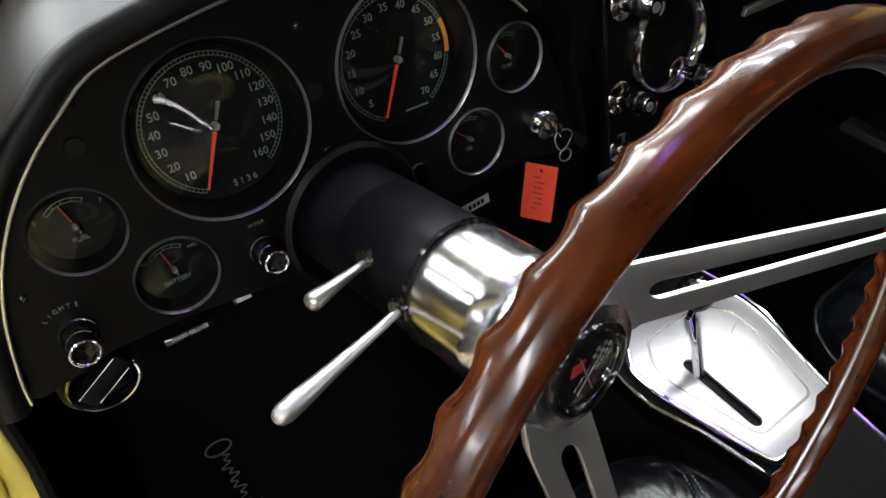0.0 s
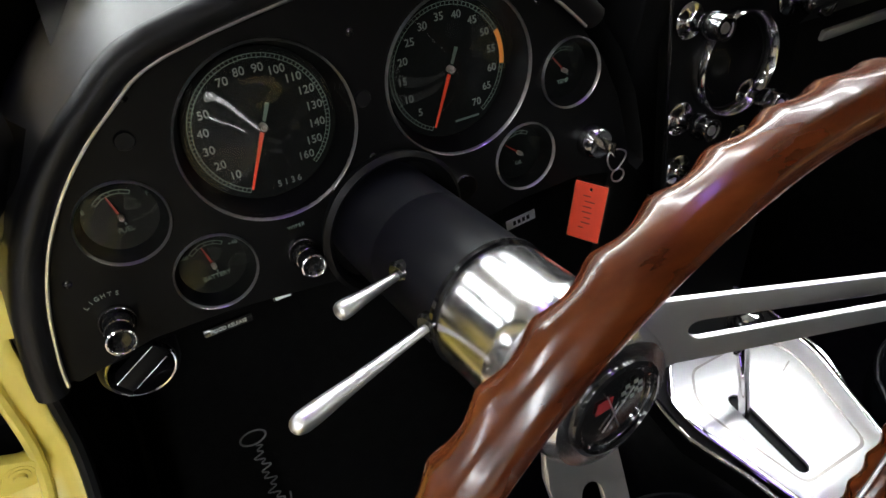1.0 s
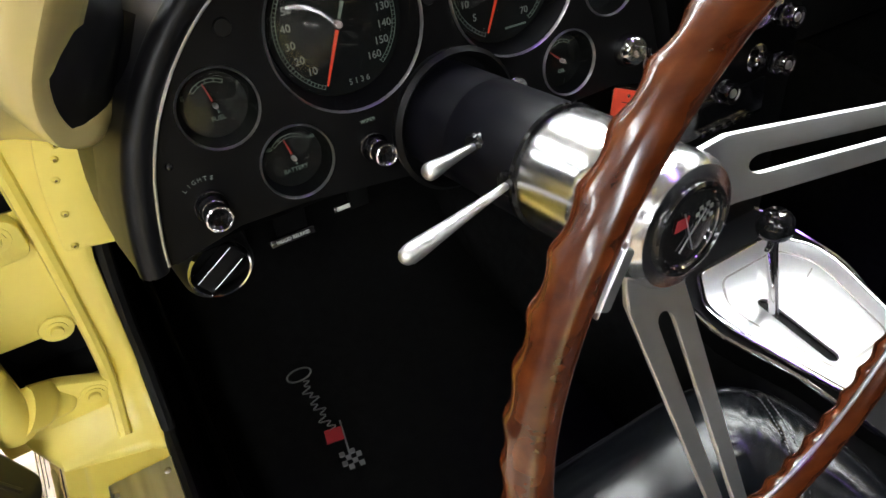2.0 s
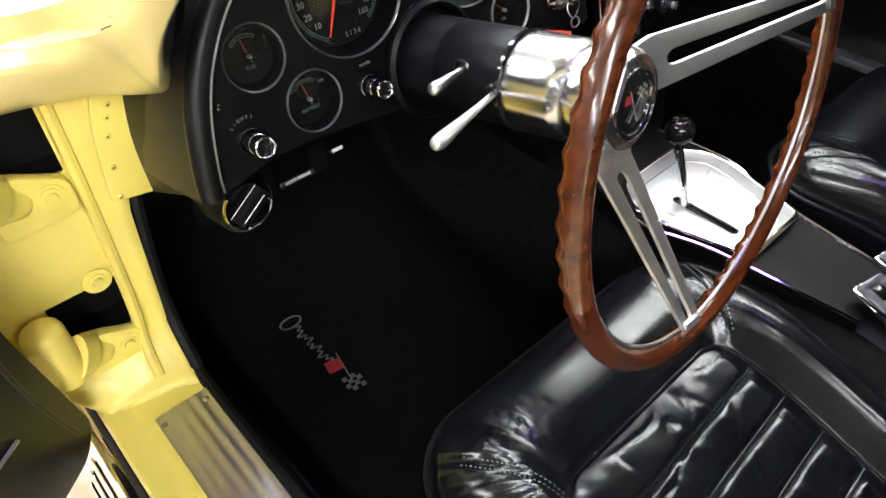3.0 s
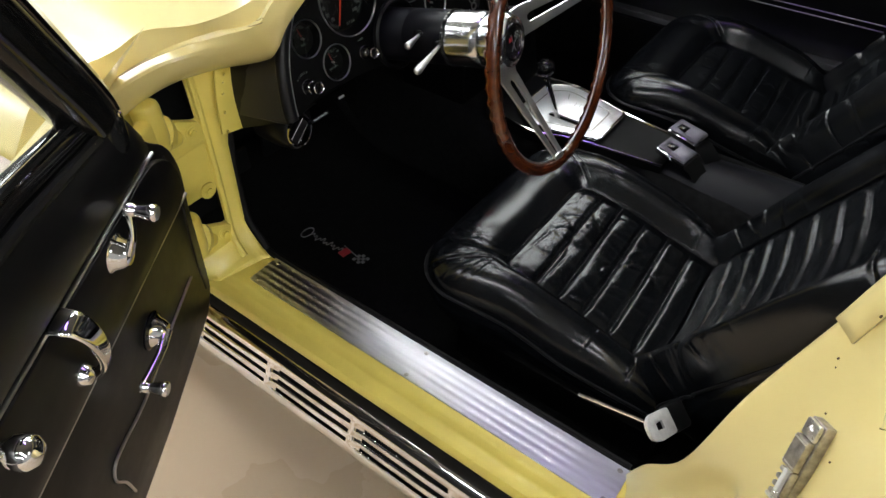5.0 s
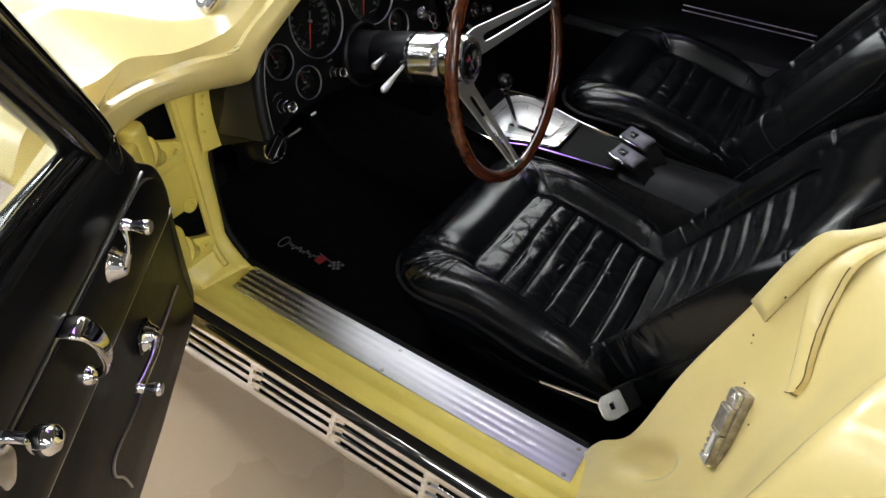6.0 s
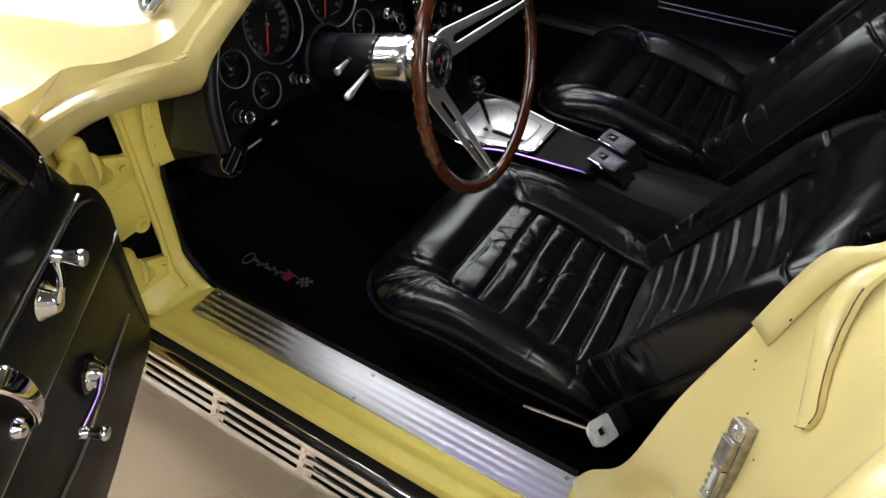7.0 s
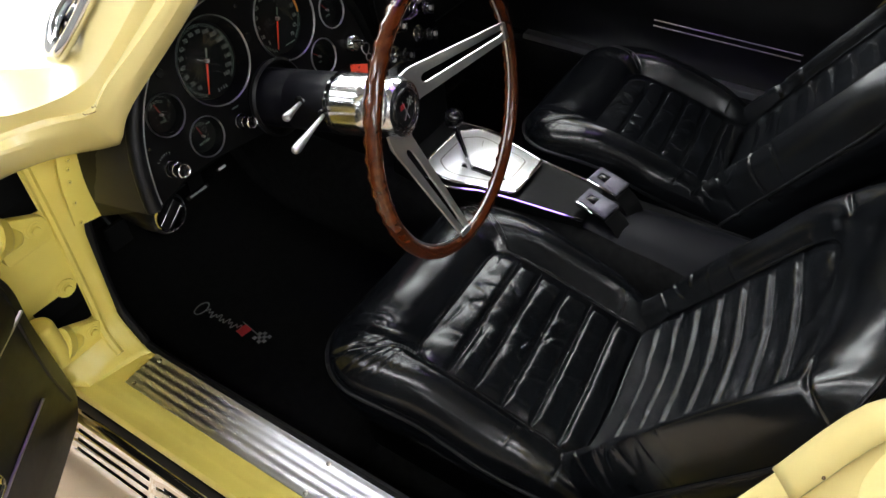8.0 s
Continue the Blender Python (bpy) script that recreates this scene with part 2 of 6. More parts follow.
WINDOW_GLASS = pane_mat("window_glass", (0.93, 0.96, 0.94))
LAMP_GLOW = glow("lamp_diffuser", (0.94, 0.97, 1.0), LAMP_POWER)
VIOLET_GLOW = glow("violet_tube", (0.35, 0.16, 1.0), 7.0)

# ---- the hall ----
solid("ground", box(-9, 9, -9, 9, -0.2, 0.0), FLOOR, label="glossy beige epoxy garage floor", category="floor")
solid("wall_north", box(-9, 9, 9, 9.2, 0, 3.6), WALL, label="plain dark grey garage wall", category="wall")
# Unseen wall, lighter than the others to bounce light onto the jamb.
solid("wall_south", box(-9, 9, -7.2, -7, 0, 3.6), BOUNCE_WALL, label="unseen light grey wall that bounces light onto the jamb", category="wall")
solid("wall_east", box(9, 9.2, -9, 9, 0, 3.6), WALL, label="plain dark grey garage wall", category="wall")
solid("wall_west", box(-6.2, -6, -9, 9, 0, 3.6), WALL, label="plain dark grey garage wall", category="wall")
solid("ceiling", box(-9.2, 9.2, -9.2, 9.2, 3.6, 3.7), CEILING, label="plain grey garage ceiling", category="ceiling")


def ceiling_light(x, y, turn, z=3.3, length=2.4, glow_mat=LAMP_GLOW, label="added white ceiling tube light out of view", width=0.22):
    m = pose(x, y, z, 0, 0, turn)
    root = thing("ceiling_light", (x, y, z), label, "ceiling light", "ceiling lights")
    part("housing", box(-length / 2 - 0.03, length / 2 + 0.03, -width * 0.6, width * 0.6, 0.0, 0.06, 0.01, m=m), WALL, root, smooth=False)
    for a in (-length / 3, length / 3):
        part("rod", box(a - 0.006, a + 0.006, -0.006, 0.006, 0.06, 3.6 - z, m=m), STEEL, root)
    part("diffuser", box(-length / 2, length / 2, -width / 2, width / 2, -0.03, -0.001, 0.01, m=m), glow_mat, root, smooth=False)


# Unseen tubes, placed for highlights; (4.7, 2.8) is added to edge the backrest seams.
for lx, ly in ((-4.4, -5.2), (-2.0, -5.2), (0.4, -5.2), (-4.4, -2.6), (-2.0, -2.6), (-4.4, 1.4), (-2.2, 1.4), (0.15, 2.3), (0.9, 2.3), (2.2, 1.7), (3.0, 1.7), (-4.4, 4.4), (-2.0, 4.4), (0.4, 4.4), (2.6, 4.4), (4.7, 2.8), (-4.4, 7.2), (-2.0, 7.2), (0.4, 7.2), (2.6, 7.2), (-0.8, 5.8), (1.5, 5.8)):
    # The south rows are widened to brighten the jamb and door.
    ceiling_light(lx, ly, 90, width=0.5 if ly > 4 else 0.34 if ly < -2 else 0.22)
ceiling_light(0.25, 0.40, 90, 3.2, 0.9, VIOLET_GLOW, "violet neon tube hanging over the car", 0.25)

# ---- car body ----
CX = 0.10      # middle of the car
DX = -0.262    # middle of the driver's instrument panel


def mirror_bm(bm):
    """The same shape on the car's other side."""
    bm.transform(Matrix.Translation((2 * CX, 0, 0)) @ Matrix.Diagonal((-1, 1, 1, 1)))
    return bm


def solidify(ob, t):
    md = ob.modifiers.new("thickness", "SOLIDIFY")
    md.thickness, md.offset = t, -1
    return ob


def bolt(p, axis, r, material, parent, name="bolt"):
    hexa = [(0.0001, 0.55 * r), (0.55 * r, 0.55 * r), (0.62 * r, 0.45 * r), (0.62 * r, 0.18 * r), (r, 0.16 * r), (r, 0.0), (0.0001, 0.0)]
    return part(name, lathe(hexa, p, axis, 12), material, parent)


def screw(p, axis, r, material, parent):
    prof = [(0.0001, 0.12 * r), (0.22 * r, 0.12 * r), (0.25 * r, 0.42 * r), (0.7 * r, 0.32 * r), (r, 0.0)]
    return part("screw", lathe(prof, p, axis, 12), material, parent)


car = thing("sports_car", (CX, 0, 0), "pale yellow sports car body with open driver's door", "car")

# sill: yellow section with a stepped top, drawn out along the door opening
sill_prof = [(-0.585, 0.22), (-0.59, 0.360), (-0.597, 0.3665), (-0.668, 0.3665), (-0.676, 0.3655), (-0.682, 0.3620), (-0.687, 0.3520), (-0.691, 0.3475), (-0.703, 0.3455), (-0.710, 0.3430), (-0.714, 0.336), (-0.714, 0.322), (-0.700, 0.315), (-0.690, 0.22)]
part("sill", extrude_y(sill_prof, -0.34, 0.66, 8), YELLOW_MATT, car)
# black rubber strip under the sill lip
part("rocker_strip", extrude_y([(-0.700, 0.320), (-0.716, 0.319), (-0.722, 0.311), (-0.724, 0.300), (-0.722, 0.280), (-0.70, 0.280)], -0.9, 0.9, 4), RUBBER, car)

# front fender with the rolled lip of the door opening, running into the windshield pillar
far = [(-0.92, 0.95, 0.74), (-0.84, 0.95, 0.83), (-0.74, 0.95, 0.865), (-0.64, 0.92, 0.885), (-0.575, 0.66, 0.888), (-0.532, 0.557, 0.906), (-0.513, 0.522, 0.957), (-0.467, 0.437, 1.073), (-0.406, 0.332, 1.218)]
crease = [(-0.9, 0.66, 0.74), (-0.82, 0.668, 0.815), (-0.714, 0.65, 0.83), (-0.658, 0.645, 0.842), (-0.615, 0.573, 0.855), (-0.564, 0.513, 0.882), (-0.543, 0.458, 0.933), (-0.502, 0.37, 1.048), (-0.463, 0.27, 1.186)]
groove = [(-0.885, 0.645, 0.712), (-0.8, 0.648, 0.782), (-0.719, 0.65, 0.793), (-0.649, 0.632, 0.81), (-0.598, 0.563, 0.839), (-0.565, 0.507, 0.855), (-0.55, 0.466, 0.901), (-0.5, 0.368, 1.024), (-0.442, 0.263, 1.175)]
crest = [(-0.885, 0.618, 0.722), (-0.795, 0.618, 0.792), (-0.701, 0.618, 0.811), (-0.63, 0.594, 0.82), (-0.592, 0.538, 0.84), (-0.577, 0.478, 0.866), (-0.567, 0.437, 0.913), (-0.516, 0.336, 1.03), (-0.451, 0.233, 1.184)]
shoulder = [(-0.88, 0.604, 0.725), (-0.785, 0.602, 0.788), (-0.69, 0.598, 0.806), (-0.618, 0.572, 0.81), (-0.578, 0.517, 0.826), (-0.573, 0.471, 0.855), (-0.563, 0.424, 0.901), (-0.513, 0.33, 1.02), (-0.447, 0.229, 1.175)]
belly = [(-0.87, 0.606, 0.69), (-0.775, 0.604, 0.752), (-0.68, 0.606, 0.772), (-0.6, 0.588, 0.772), (-0.552, 0.525, 0.785), (-0.56, 0.47, 0.825), (-0.553, 0.428, 0.885), (-0.499, 0.333, 1.01), (-0.436, 0.23, 1.165)]
under = [(-0.86, 0.63, 0.68), (-0.765, 0.634, 0.74), (-0.67, 0.64, 0.752), (-0.585, 0.625, 0.75), (-0.532, 0.545, 0.772), (-0.549, 0.483, 0.815), (-0.545, 0.44, 0.875), (-0.491, 0.345, 1.0), (-0.427, 0.239, 1.16)]
back = [(-0.86, 0.7, 0.68), (-0.765, 0.7, 0.738), (-0.67, 0.7, 0.75), (-0.575, 0.69, 0.748), (-0.51, 0.6, 0.772), (-0.52, 0.53, 0.82), (-0.515, 0.485, 0.88), (-0.46, 0.384, 1.0), (-0.397, 0.278, 1.16)]
rails = [smooth_path(r, 6) for r in (far, crease, groove, crest, shoulder, belly, under, back)]
sections = [[a.lerp(b, k / 3) for k in range(3)] + [b.lerp(c, k / 3) for k in range(3)] + [c.lerp(d, k / 3) for k in range(3)] + smooth_path([d, *rest], 4) for a, b, c, d, *rest in zip(*rails)]
fender = part("fender", loft(sections, closed=False), YELLOW, car, "glossy yellow fender rolling into the windshield pillar", sharp=24)
solidify(fender, 0.004)
# fender skin further forward and down the side
part("fender_side", loft([[(-0.92, y, 0.74), (-0.965, y, 0.66), (-0.965, y, 0.52), (-0.93, y, 0.36), (-0.86, y, 0.25)] for y in (0.66, 0.95, 1.5, 2.0)], closed=False), YELLOW, car)
part("hood", loft([[(x, 0.95 + 0.55 * k, z - 0.015 * k * k) for k in range(4)] for x, z in ((-0.92, 0.74), (-0.84, 0.83), (-0.74, 0.865), (-0.62, 0.885), (-0.4, 0.90), (-0.1, 0.925), (0.3, 0.925), (0.6, 0.90), (0.82, 0.885), (0.94, 0.865), (1.04, 0.83), (1.12, 0.74))], closed=False), YELLOW, car)

for i0, j0, steps in ((29, 7, (0, 1, 1, 0, 1)), (31, 6, (0, 1, 1, 1))):
    trail, j = [], j0
    for n, d in enumerate(steps):
        j += d
        trail.append(sections[i0 + n // 2][j] + Vector((-0.0004, -0.0006, 0.0006)))
    part("paint_crack", tube(trail, 0.0005, 5), CRACK, fender)
part("pillar_garnish", loft([smooth_path(r, 5) for r in ([(-0.528, 0.549, 0.775), (-0.545, 0.487, 0.818), (-0.541, 0.444, 0.878), (-0.496, 0.364, 1.003), (-0.436, 0.264, 1.163)], [(-0.518, 0.556, 0.785), (-0.526, 0.500, 0.832), (-0.520, 0.462, 0.892), (-0.474, 0.382, 1.012), (-0.415, 0.282, 1.168)], [(-0.500, 0.585, 0.795), (-0.488, 0.560, 0.845), (-0.482, 0.528, 0.905), (-0.446, 0.444, 1.02), (-0.392, 0.340, 1.172)])], closed=False), BLACK_VINYL, car, "black inner cover of the windshield pillar")
# hinge pillar with its two hinge openings
cols = [-0.752, -0.73, -0.702, -0.6215, -0.613, -0.600, -0.58, -0.562]
zrows = [0.3668, 0.370, 0.378, 0.395, 0.42, 0.441, 0.520, 0.56, 0.60, 0.67, 0.750, 0.775]


def pillar_y(x, z):
    foot = 0.565 + 0.08 * min(1.0, max(0.0, (z - 0.366) / 0.055)) ** 0.45
    if x < -0.69:
        foot = max(foot, 0.565 + 0.08 * min(1.0, (-0.69 - x) / 0.03))
    inner = max(0.0, (x + 0.618) / 0.056)
    lean = 0.016 * max(0.0, (z - 0.60) / 0.16) * min(1, inner)
    return foot - lean - 0.012 * min(1, inner)


def pillar_x(x, z):
    if x > -0.61:
        k = (x + 0.618) / 0.056
        edge = -0.597 + 0.016 * min(1, max(0, (z - 0.37) / 0.24)) + 0.03 * max(0, (z - 0.6) / 0.15)
        return -0.618 + (edge + 0.618) * k
    return x


bm = bmesh.new()
grid = [[bm.verts.new((pillar_x(x, z), pillar_y(x, z), z)) for x in cols] for z in zrows]
for i in range(len(zrows) - 1):
    for j in range(len(cols) - 1):
        if cols[j] == -0.702 and zrows[i] in (0.441, 0.67):
            continue
        bm.faces.new((grid[i][j], grid[i][j + 1], grid[i + 1][j + 1], grid[i + 1][j]))
pillar = part("hinge_pillar", bm, YELLOW_MATT, car, "yellow hinge pillar with worn paint", sharp=50)
solidify(pillar, -0.004)
part("pillar_rib", tube(smooth_path([(-0.612, 0.640, 0.755), (-0.614, 0.641, 0.62), (-0.620, 0.640, 0.48), (-0.628, 0.632, 0.41), (-0.634, 0.60, 0.378)], 5), 0.007, 8), YELLOW_MATT, pillar)
part("recess_liner", joined(box(-0.75, -0.60, 0.70, 0.71, 0.40, 0.80), box(-0.75, -0.60, 0.648, 0.70, 0.425, 0.432), box(-0.75, -0.60, 0.648, 0.70, 0.653, 0.660), box(-0.712, -0.706, 0.648, 0.70, 0.42, 0.78)), RUBBER, pillar)
# riveted closing panel
rivet_plane = Matrix(((1, 0, 0, 0), (0, 0, -1, 0.6165), (0, 1, 0, 0), (0, 0, 0, 1)))
part("riveted_panel", plate([rounded([(-0.551, 0.626), (-0.543, 0.668), (-0.533, 0.720), (-0.527, 0.765), (-0.572, 0.765), (-0.581, 0.742), (-0.590, 0.702), (-0.597, 0.634)], [0.002, 0.02, 0.02, 0.002, 0.004, 0.02, 0.02, 0.003])], 0.003, rivet_plane, 0.0006), YELLOW_MATT, pillar)
for rx, rz in ((-0.566, 0.737), (-0.571, 0.725), (-0.577, 0.706), (-0.583, 0.672), (-0.588, 0.637)):
    part("rivet", lathe([(0.0001, 0.0010), (0.0013, 0.0010), (0.0015, 0.0022), (0.0031, 0.0012), (0.0036, 0)], (rx, 0.6146, rz), (0, -1, 0), 12), YELLOW_MATT, pillar)
    part("rivet_hole", lathe([(0.0001, 0.0), (0.0012, 0.0)], (rx, 0.6134, rz), (0, -1, 0), 8), CRACK, pillar)
# hinges
for hz in (0.738, 0.508):
    leaf_z = hz - 0.080
    leaf = rounded([(-0.697, leaf_z - 0.032), (-0.624, leaf_z - 0.026), (-0.624, leaf_z + 0.010), (-0.645, leaf_z + 0.020), (-0.672, leaf_z + 0.034), (-0.697, leaf_z + 0.038)], [0.008, 0.010, 0.012, 0.02, 0.02, 0.004])
    h = part("hinge", plate([leaf], 0.010, Matrix(((1, 0, 0, 0), (0, 0, -1, 0.638), (0, 1, 0, 0), (0, 0, 0, 1))), 0.002), YELLOW_MATT, car)
    part("knuckle", lathe([(0.0001, -0.064), (0.020, -0.064), (0.0225, -0.060), (0.0225, 0.012), (0.0205, 0.018), (0.016, 0.021), (0.0001, 0.022)], (-0.716, 0.612, hz), (0, 0, 1), 28), YELLOW_MATT, h)
    part("hinge_strap", tube(smooth_path([(-0.700, 0.606, hz - 0.036), (-0.690, 0.618, hz - 0.050), (-0.680, 0.630, hz - 0.066), (-0.662, 0.635, hz - 0.078)], 5), [0.026] * 8 + [0.024, 0.022, 0.020, 0.019, 0.018, 0.016, 0.014, 0.010], 14, flat=0.5), YELLOW_MATT, h)
    part("hinge_arm", box(-0.055, 0.006, -0.012, 0.012, -0.050, 0.004, 0.010, 4, m=pose(-0.718, 0.610, hz, 0, 0, 34)), YELLOW_MATT, h)
    bolt((-0.644, 0.630, leaf_z), (0, -1, 0), 0.0105, YELLOW_MATT, h)
    part("washer", lathe([(0.0145, 0.0), (0.0140, 0.0018), (0.009, 0.0022)], (-0.644, 0.632, leaf_z), (0, -1, 0), 18), YELLOW_MATT, h)
part("washer", lathe([(0.0165, 0.0), (0.0160, 0.0020), (0.009, 0.0024)], (-0.642, 0.643, 0.527), (0, -1, 0), 18), YELLOW_MATT, car)
bolt((-0.642, 0.641, 0.527), (0, -1, 0), 0.0105, YELLOW_MATT, car)
# door seal along the inner edge of the opening
part("door_seal", tube(smooth_path([(-0.478, 0.56, 0.77), (-0.530, 0.606, 0.748), (-0.552, 0.630, 0.70), (-0.569, 0.640, 0.62), (-0.580, 0.641, 0.52), (-0.586, 0.634, 0.43), (-0.590, 0.592, 0.380), (-0.592, 0.56, 0.366), (-0.592, 0.30, 0.364), (-0.592, -0.2, 0.364)], 6), 0.008, 8), RUBBER, car)

# lock pillar and rear quarter
inner = [(-0.604, -0.2, 0.362), (-0.606, -0.222, 0.423), (-0.61, -0.263, 0.492), (-0.578, -0.295, 0.626), (-0.551, -0.337, 0.763), (-0.536, -0.368, 0.867), (-0.535, -0.406, 0.901), (-0.48, -0.5, 0.955), (-0.43, -0.6, 1.02)]
fold = [(-0.624, -0.212, 0.362), (-0.626, -0.236, 0.42), (-0.622, -0.285, 0.50), (-0.612, -0.335, 0.62), (-0.585, -0.375, 0.755), (-0.562, -0.405, 0.855), (-0.540, -0.440, 0.905), (-0.50, -0.515, 0.955), (-0.445, -0.612, 1.02)]
face = [(-0.660, -0.220, 0.362), (-0.664, -0.250, 0.41), (-0.662, -0.310, 0.49), (-0.655, -0.372, 0.62), (-0.630, -0.402, 0.755), (-0.600, -0.425, 0.855), (-0.570, -0.455, 0.905), (-0.52, -0.528, 0.955), (-0.46, -0.625, 1.02)]
step = [(-0.690, -0.228, 0.358), (-0.700, -0.258, 0.40), (-0.708, -0.325, 0.48), (-0.712, -0.385, 0.62), (-0.690, -0.412, 0.755), (-0.650, -0.436, 0.855), (-0.610, -0.468, 0.905), (-0.55, -0.54, 0.955), (-0.48, -0.64, 1.02)]
edge = [(-0.712, -0.250, 0.340), (-0.735, -0.275, 0.38), (-0.755, -0.340, 0.47), (-0.772, -0.392, 0.62), (-0.765, -0.415, 0.755), (-0.725, -0.442, 0.865), (-0.665, -0.478, 0.915), (-0.59, -0.55, 0.965), (-0.50, -0.65, 1.03)]
outer = [(-0.725, -0.290, 0.30), (-0.765, -0.310, 0.34), (-0.805, -0.365, 0.45), (-0.835, -0.415, 0.62), (-0.835, -0.440, 0.760), (-0.790, -0.470, 0.880), (-0.715, -0.51, 0.930), (-0.62, -0.58, 0.985), (-0.52, -0.68, 1.05)]
skin = [(-0.725, -0.9, 0.26), (-0.79, -0.9, 0.32), (-0.85, -0.9, 0.45), (-0.89, -0.9, 0.62), (-0.88, -0.9, 0.780), (-0.83, -0.9, 0.905), (-0.745, -0.9, 0.955), (-0.64, -0.9, 1.0), (-0.53, -0.9, 1.05)]
rails = [smooth_path(r, 5) for r in (inner, fold, face, step, edge, outer, skin)]
rails = [smooth_path(r, 3) for r in rails]
sections = [smooth_path(s, 8) for s in zip(*rails)]
scoop, away = Vector((-0.642, -0.297, 0.492)), Vector((0.20, -0.88, -0.43))
for sec in sections:
    for q in sec:
        v = q - scoop
        along = v.dot(Vector((0, -0.6, 0.8)))
        q += away * 0.020 * math.exp(-(((v.length_squared - 0.8 * along * along) ** 0.5) / 0.026) ** 5)
lock_pillar = part("lock_pillar", loft(sections, closed=False), YELLOW, car, "yellow lock pillar and rear quarter", sharp=40)
solidify(lock_pillar, -0.004)
# stepped seam panel at the pillar's upper inner edge
up_in, up_fold = smooth_path(inner[4:8], 5), smooth_path(fold[4:8], 5)
part("seam_panel", loft([[a.lerp(b, k) + Vector((-0.003, 0.006, 0.004)) for k in (0.0, 0.3, 0.58)] for a, b in zip(up_in, up_fold)], closed=False), YELLOW, lock_pillar).modifiers.new("thickness", "SOLIDIFY").thickness = 0.004
# folded tongue of the outer skin, with cracked sealer along its free edge
lift = Vector((-0.40, 0.85, 0.34))
tongue_in = smooth_path([(-0.652, -0.4045, 0.756), (-0.634, -0.401, 0.766), (-0.611, -0.397, 0.780), (-0.590, -0.389, 0.812), (-0.572, -0.385, 0.838), (-0.553, -0.396, 0.873), (-0.528, -0.425, 0.903)], 6)
tongue_out = smooth_path([(-0.662, -0.4095, 0.770), (-0.655, -0.413, 0.788), (-0.628, -0.410, 0.800), (-0.607, -0.4075, 0.816), (-0.584, -0.407, 0.842), (-0.563, -0.412, 0.880), (-0.528, -0.447, 0.915)], 6)
part("tongue", loft([[a, a + lift * 0.006, a.lerp(b, 0.25) + lift * 0.0095, a.lerp(b, 0.6) + lift * 0.0090, b + lift * 0.0075, b + lift * 0.001] for a, b in zip(tongue_in, tongue_out)], closed=False), YELLOW, lock_pillar, sharp=60)
crack_path = [b + lift * (0.0085 + 0.0012 * noise.noise(b * 90)) + Vector((-0.001, 0, 0.0005 * noise.noise(b * 140))) for b in tongue_out[3:-7]]
part("sealer_crack", tube(crack_path, [0.0007 + 0.0005 * abs(noise.noise(q * 60)) for q in crack_path], 6), CRACK, lock_pillar, "dark crack in the sealer")
part("sealer_crack", tube([tongue_in[0].lerp(tongue_out[0], k) + lift * 0.008 for k in (0.0, 0.4, 0.8, 1.1)], 0.0007, 5), CRACK, lock_pillar)
for q, rr in (((-0.585, -0.358, 0.745), 0.0026), ((-0.588, -0.360, 0.735), 0.0018), ((-0.618, -0.371, 0.70), 0.0022), ((-0.655, -0.392, 0.68), 0.0020), ((-0.566, -0.371, 0.80), 0.003)):
    part("drilled_hole", lathe([(rr * 0.6, 0.0), (rr * 0.54, 0.0008), (0.0001, 0.0006)], Vector(q) + Vector((-0.002, 0.009, 0.004)), (-0.2, 0.88, 0.43), 10), CRACK, lock_pillar)
# latch striker, leaning inboard
lt = thing("door_latch_striker", (-0.650, -0.368, 0.652), "worn zinc latch striker bolted on the lock pillar", "latch")
latch_up, latch_out = Vector((0.50, 0.0, 0.866)), Vector((-0.52, 0.812, 0.30)).normalized()
latch_side = latch_out.cross(latch_up)
lm = Matrix.Translation((-0.650, -0.362, 0.652)) @ Matrix((latch_side, latch_out, latch_up)).transposed().to_4x4() @ Matrix.Scale(0.86, 4)
part("base_plate", box(-0.014, 0.014, -0.014, 0.001, -0.058, 0.058, 0.002, m=lm), ZINC, lt)
part("head", box(-0.013, 0.013, 0.001, 0.008, 0.034, 0.057, 0.003, m=lm), ZINC_BRIGHT, lt)
part("striker_block", box(-0.012, 0.012, 0.001, 0.012, -0.010, 0.033, 0.002, m=lm), ZINC, lt)
part("head_rim", joined(*[box(-0.011, 0.011, 0.012, 0.0128, z, z + 0.0015, m=lm) for z in (-0.006, 0.028)]), ZINC_BRIGHT, lt)
part("side_wall", box(-0.0135, -0.0105, 0.001, 0.012, -0.057, -0.011, 0.001, m=lm), ZINC, lt)
part("dark_throat", box(-0.0105, -0.004, 0.001, 0.003, -0.055, -0.011, m=lm), CRACK, lt)
part("guide", box(-0.003, 0.005, 0.001, 0.010, -0.052, -0.013, 0.0025, 3, m=lm), NYLON, lt, "worn white nylon guide")
part("ratchet", joined(*[box(0.006, 0.013, 0.001, 0.008, z, z + 0.006, 0.0012, m=lm) for z in (-0.055, -0.044, -0.033, -0.022)]), ZINC, lt)
part("foot", box(-0.013, 0.013, 0.001, 0.010, -0.060, -0.055, 0.0012, m=lm), ZINC_BRIGHT, lt)
for z in (-0.050, 0.046):
    screw(lm @ Vector((0.0, 0.008, z)), lm.to_3x3() @ Vector((0, 1, 0)), 0.005, ZINC_BRIGHT, lt)

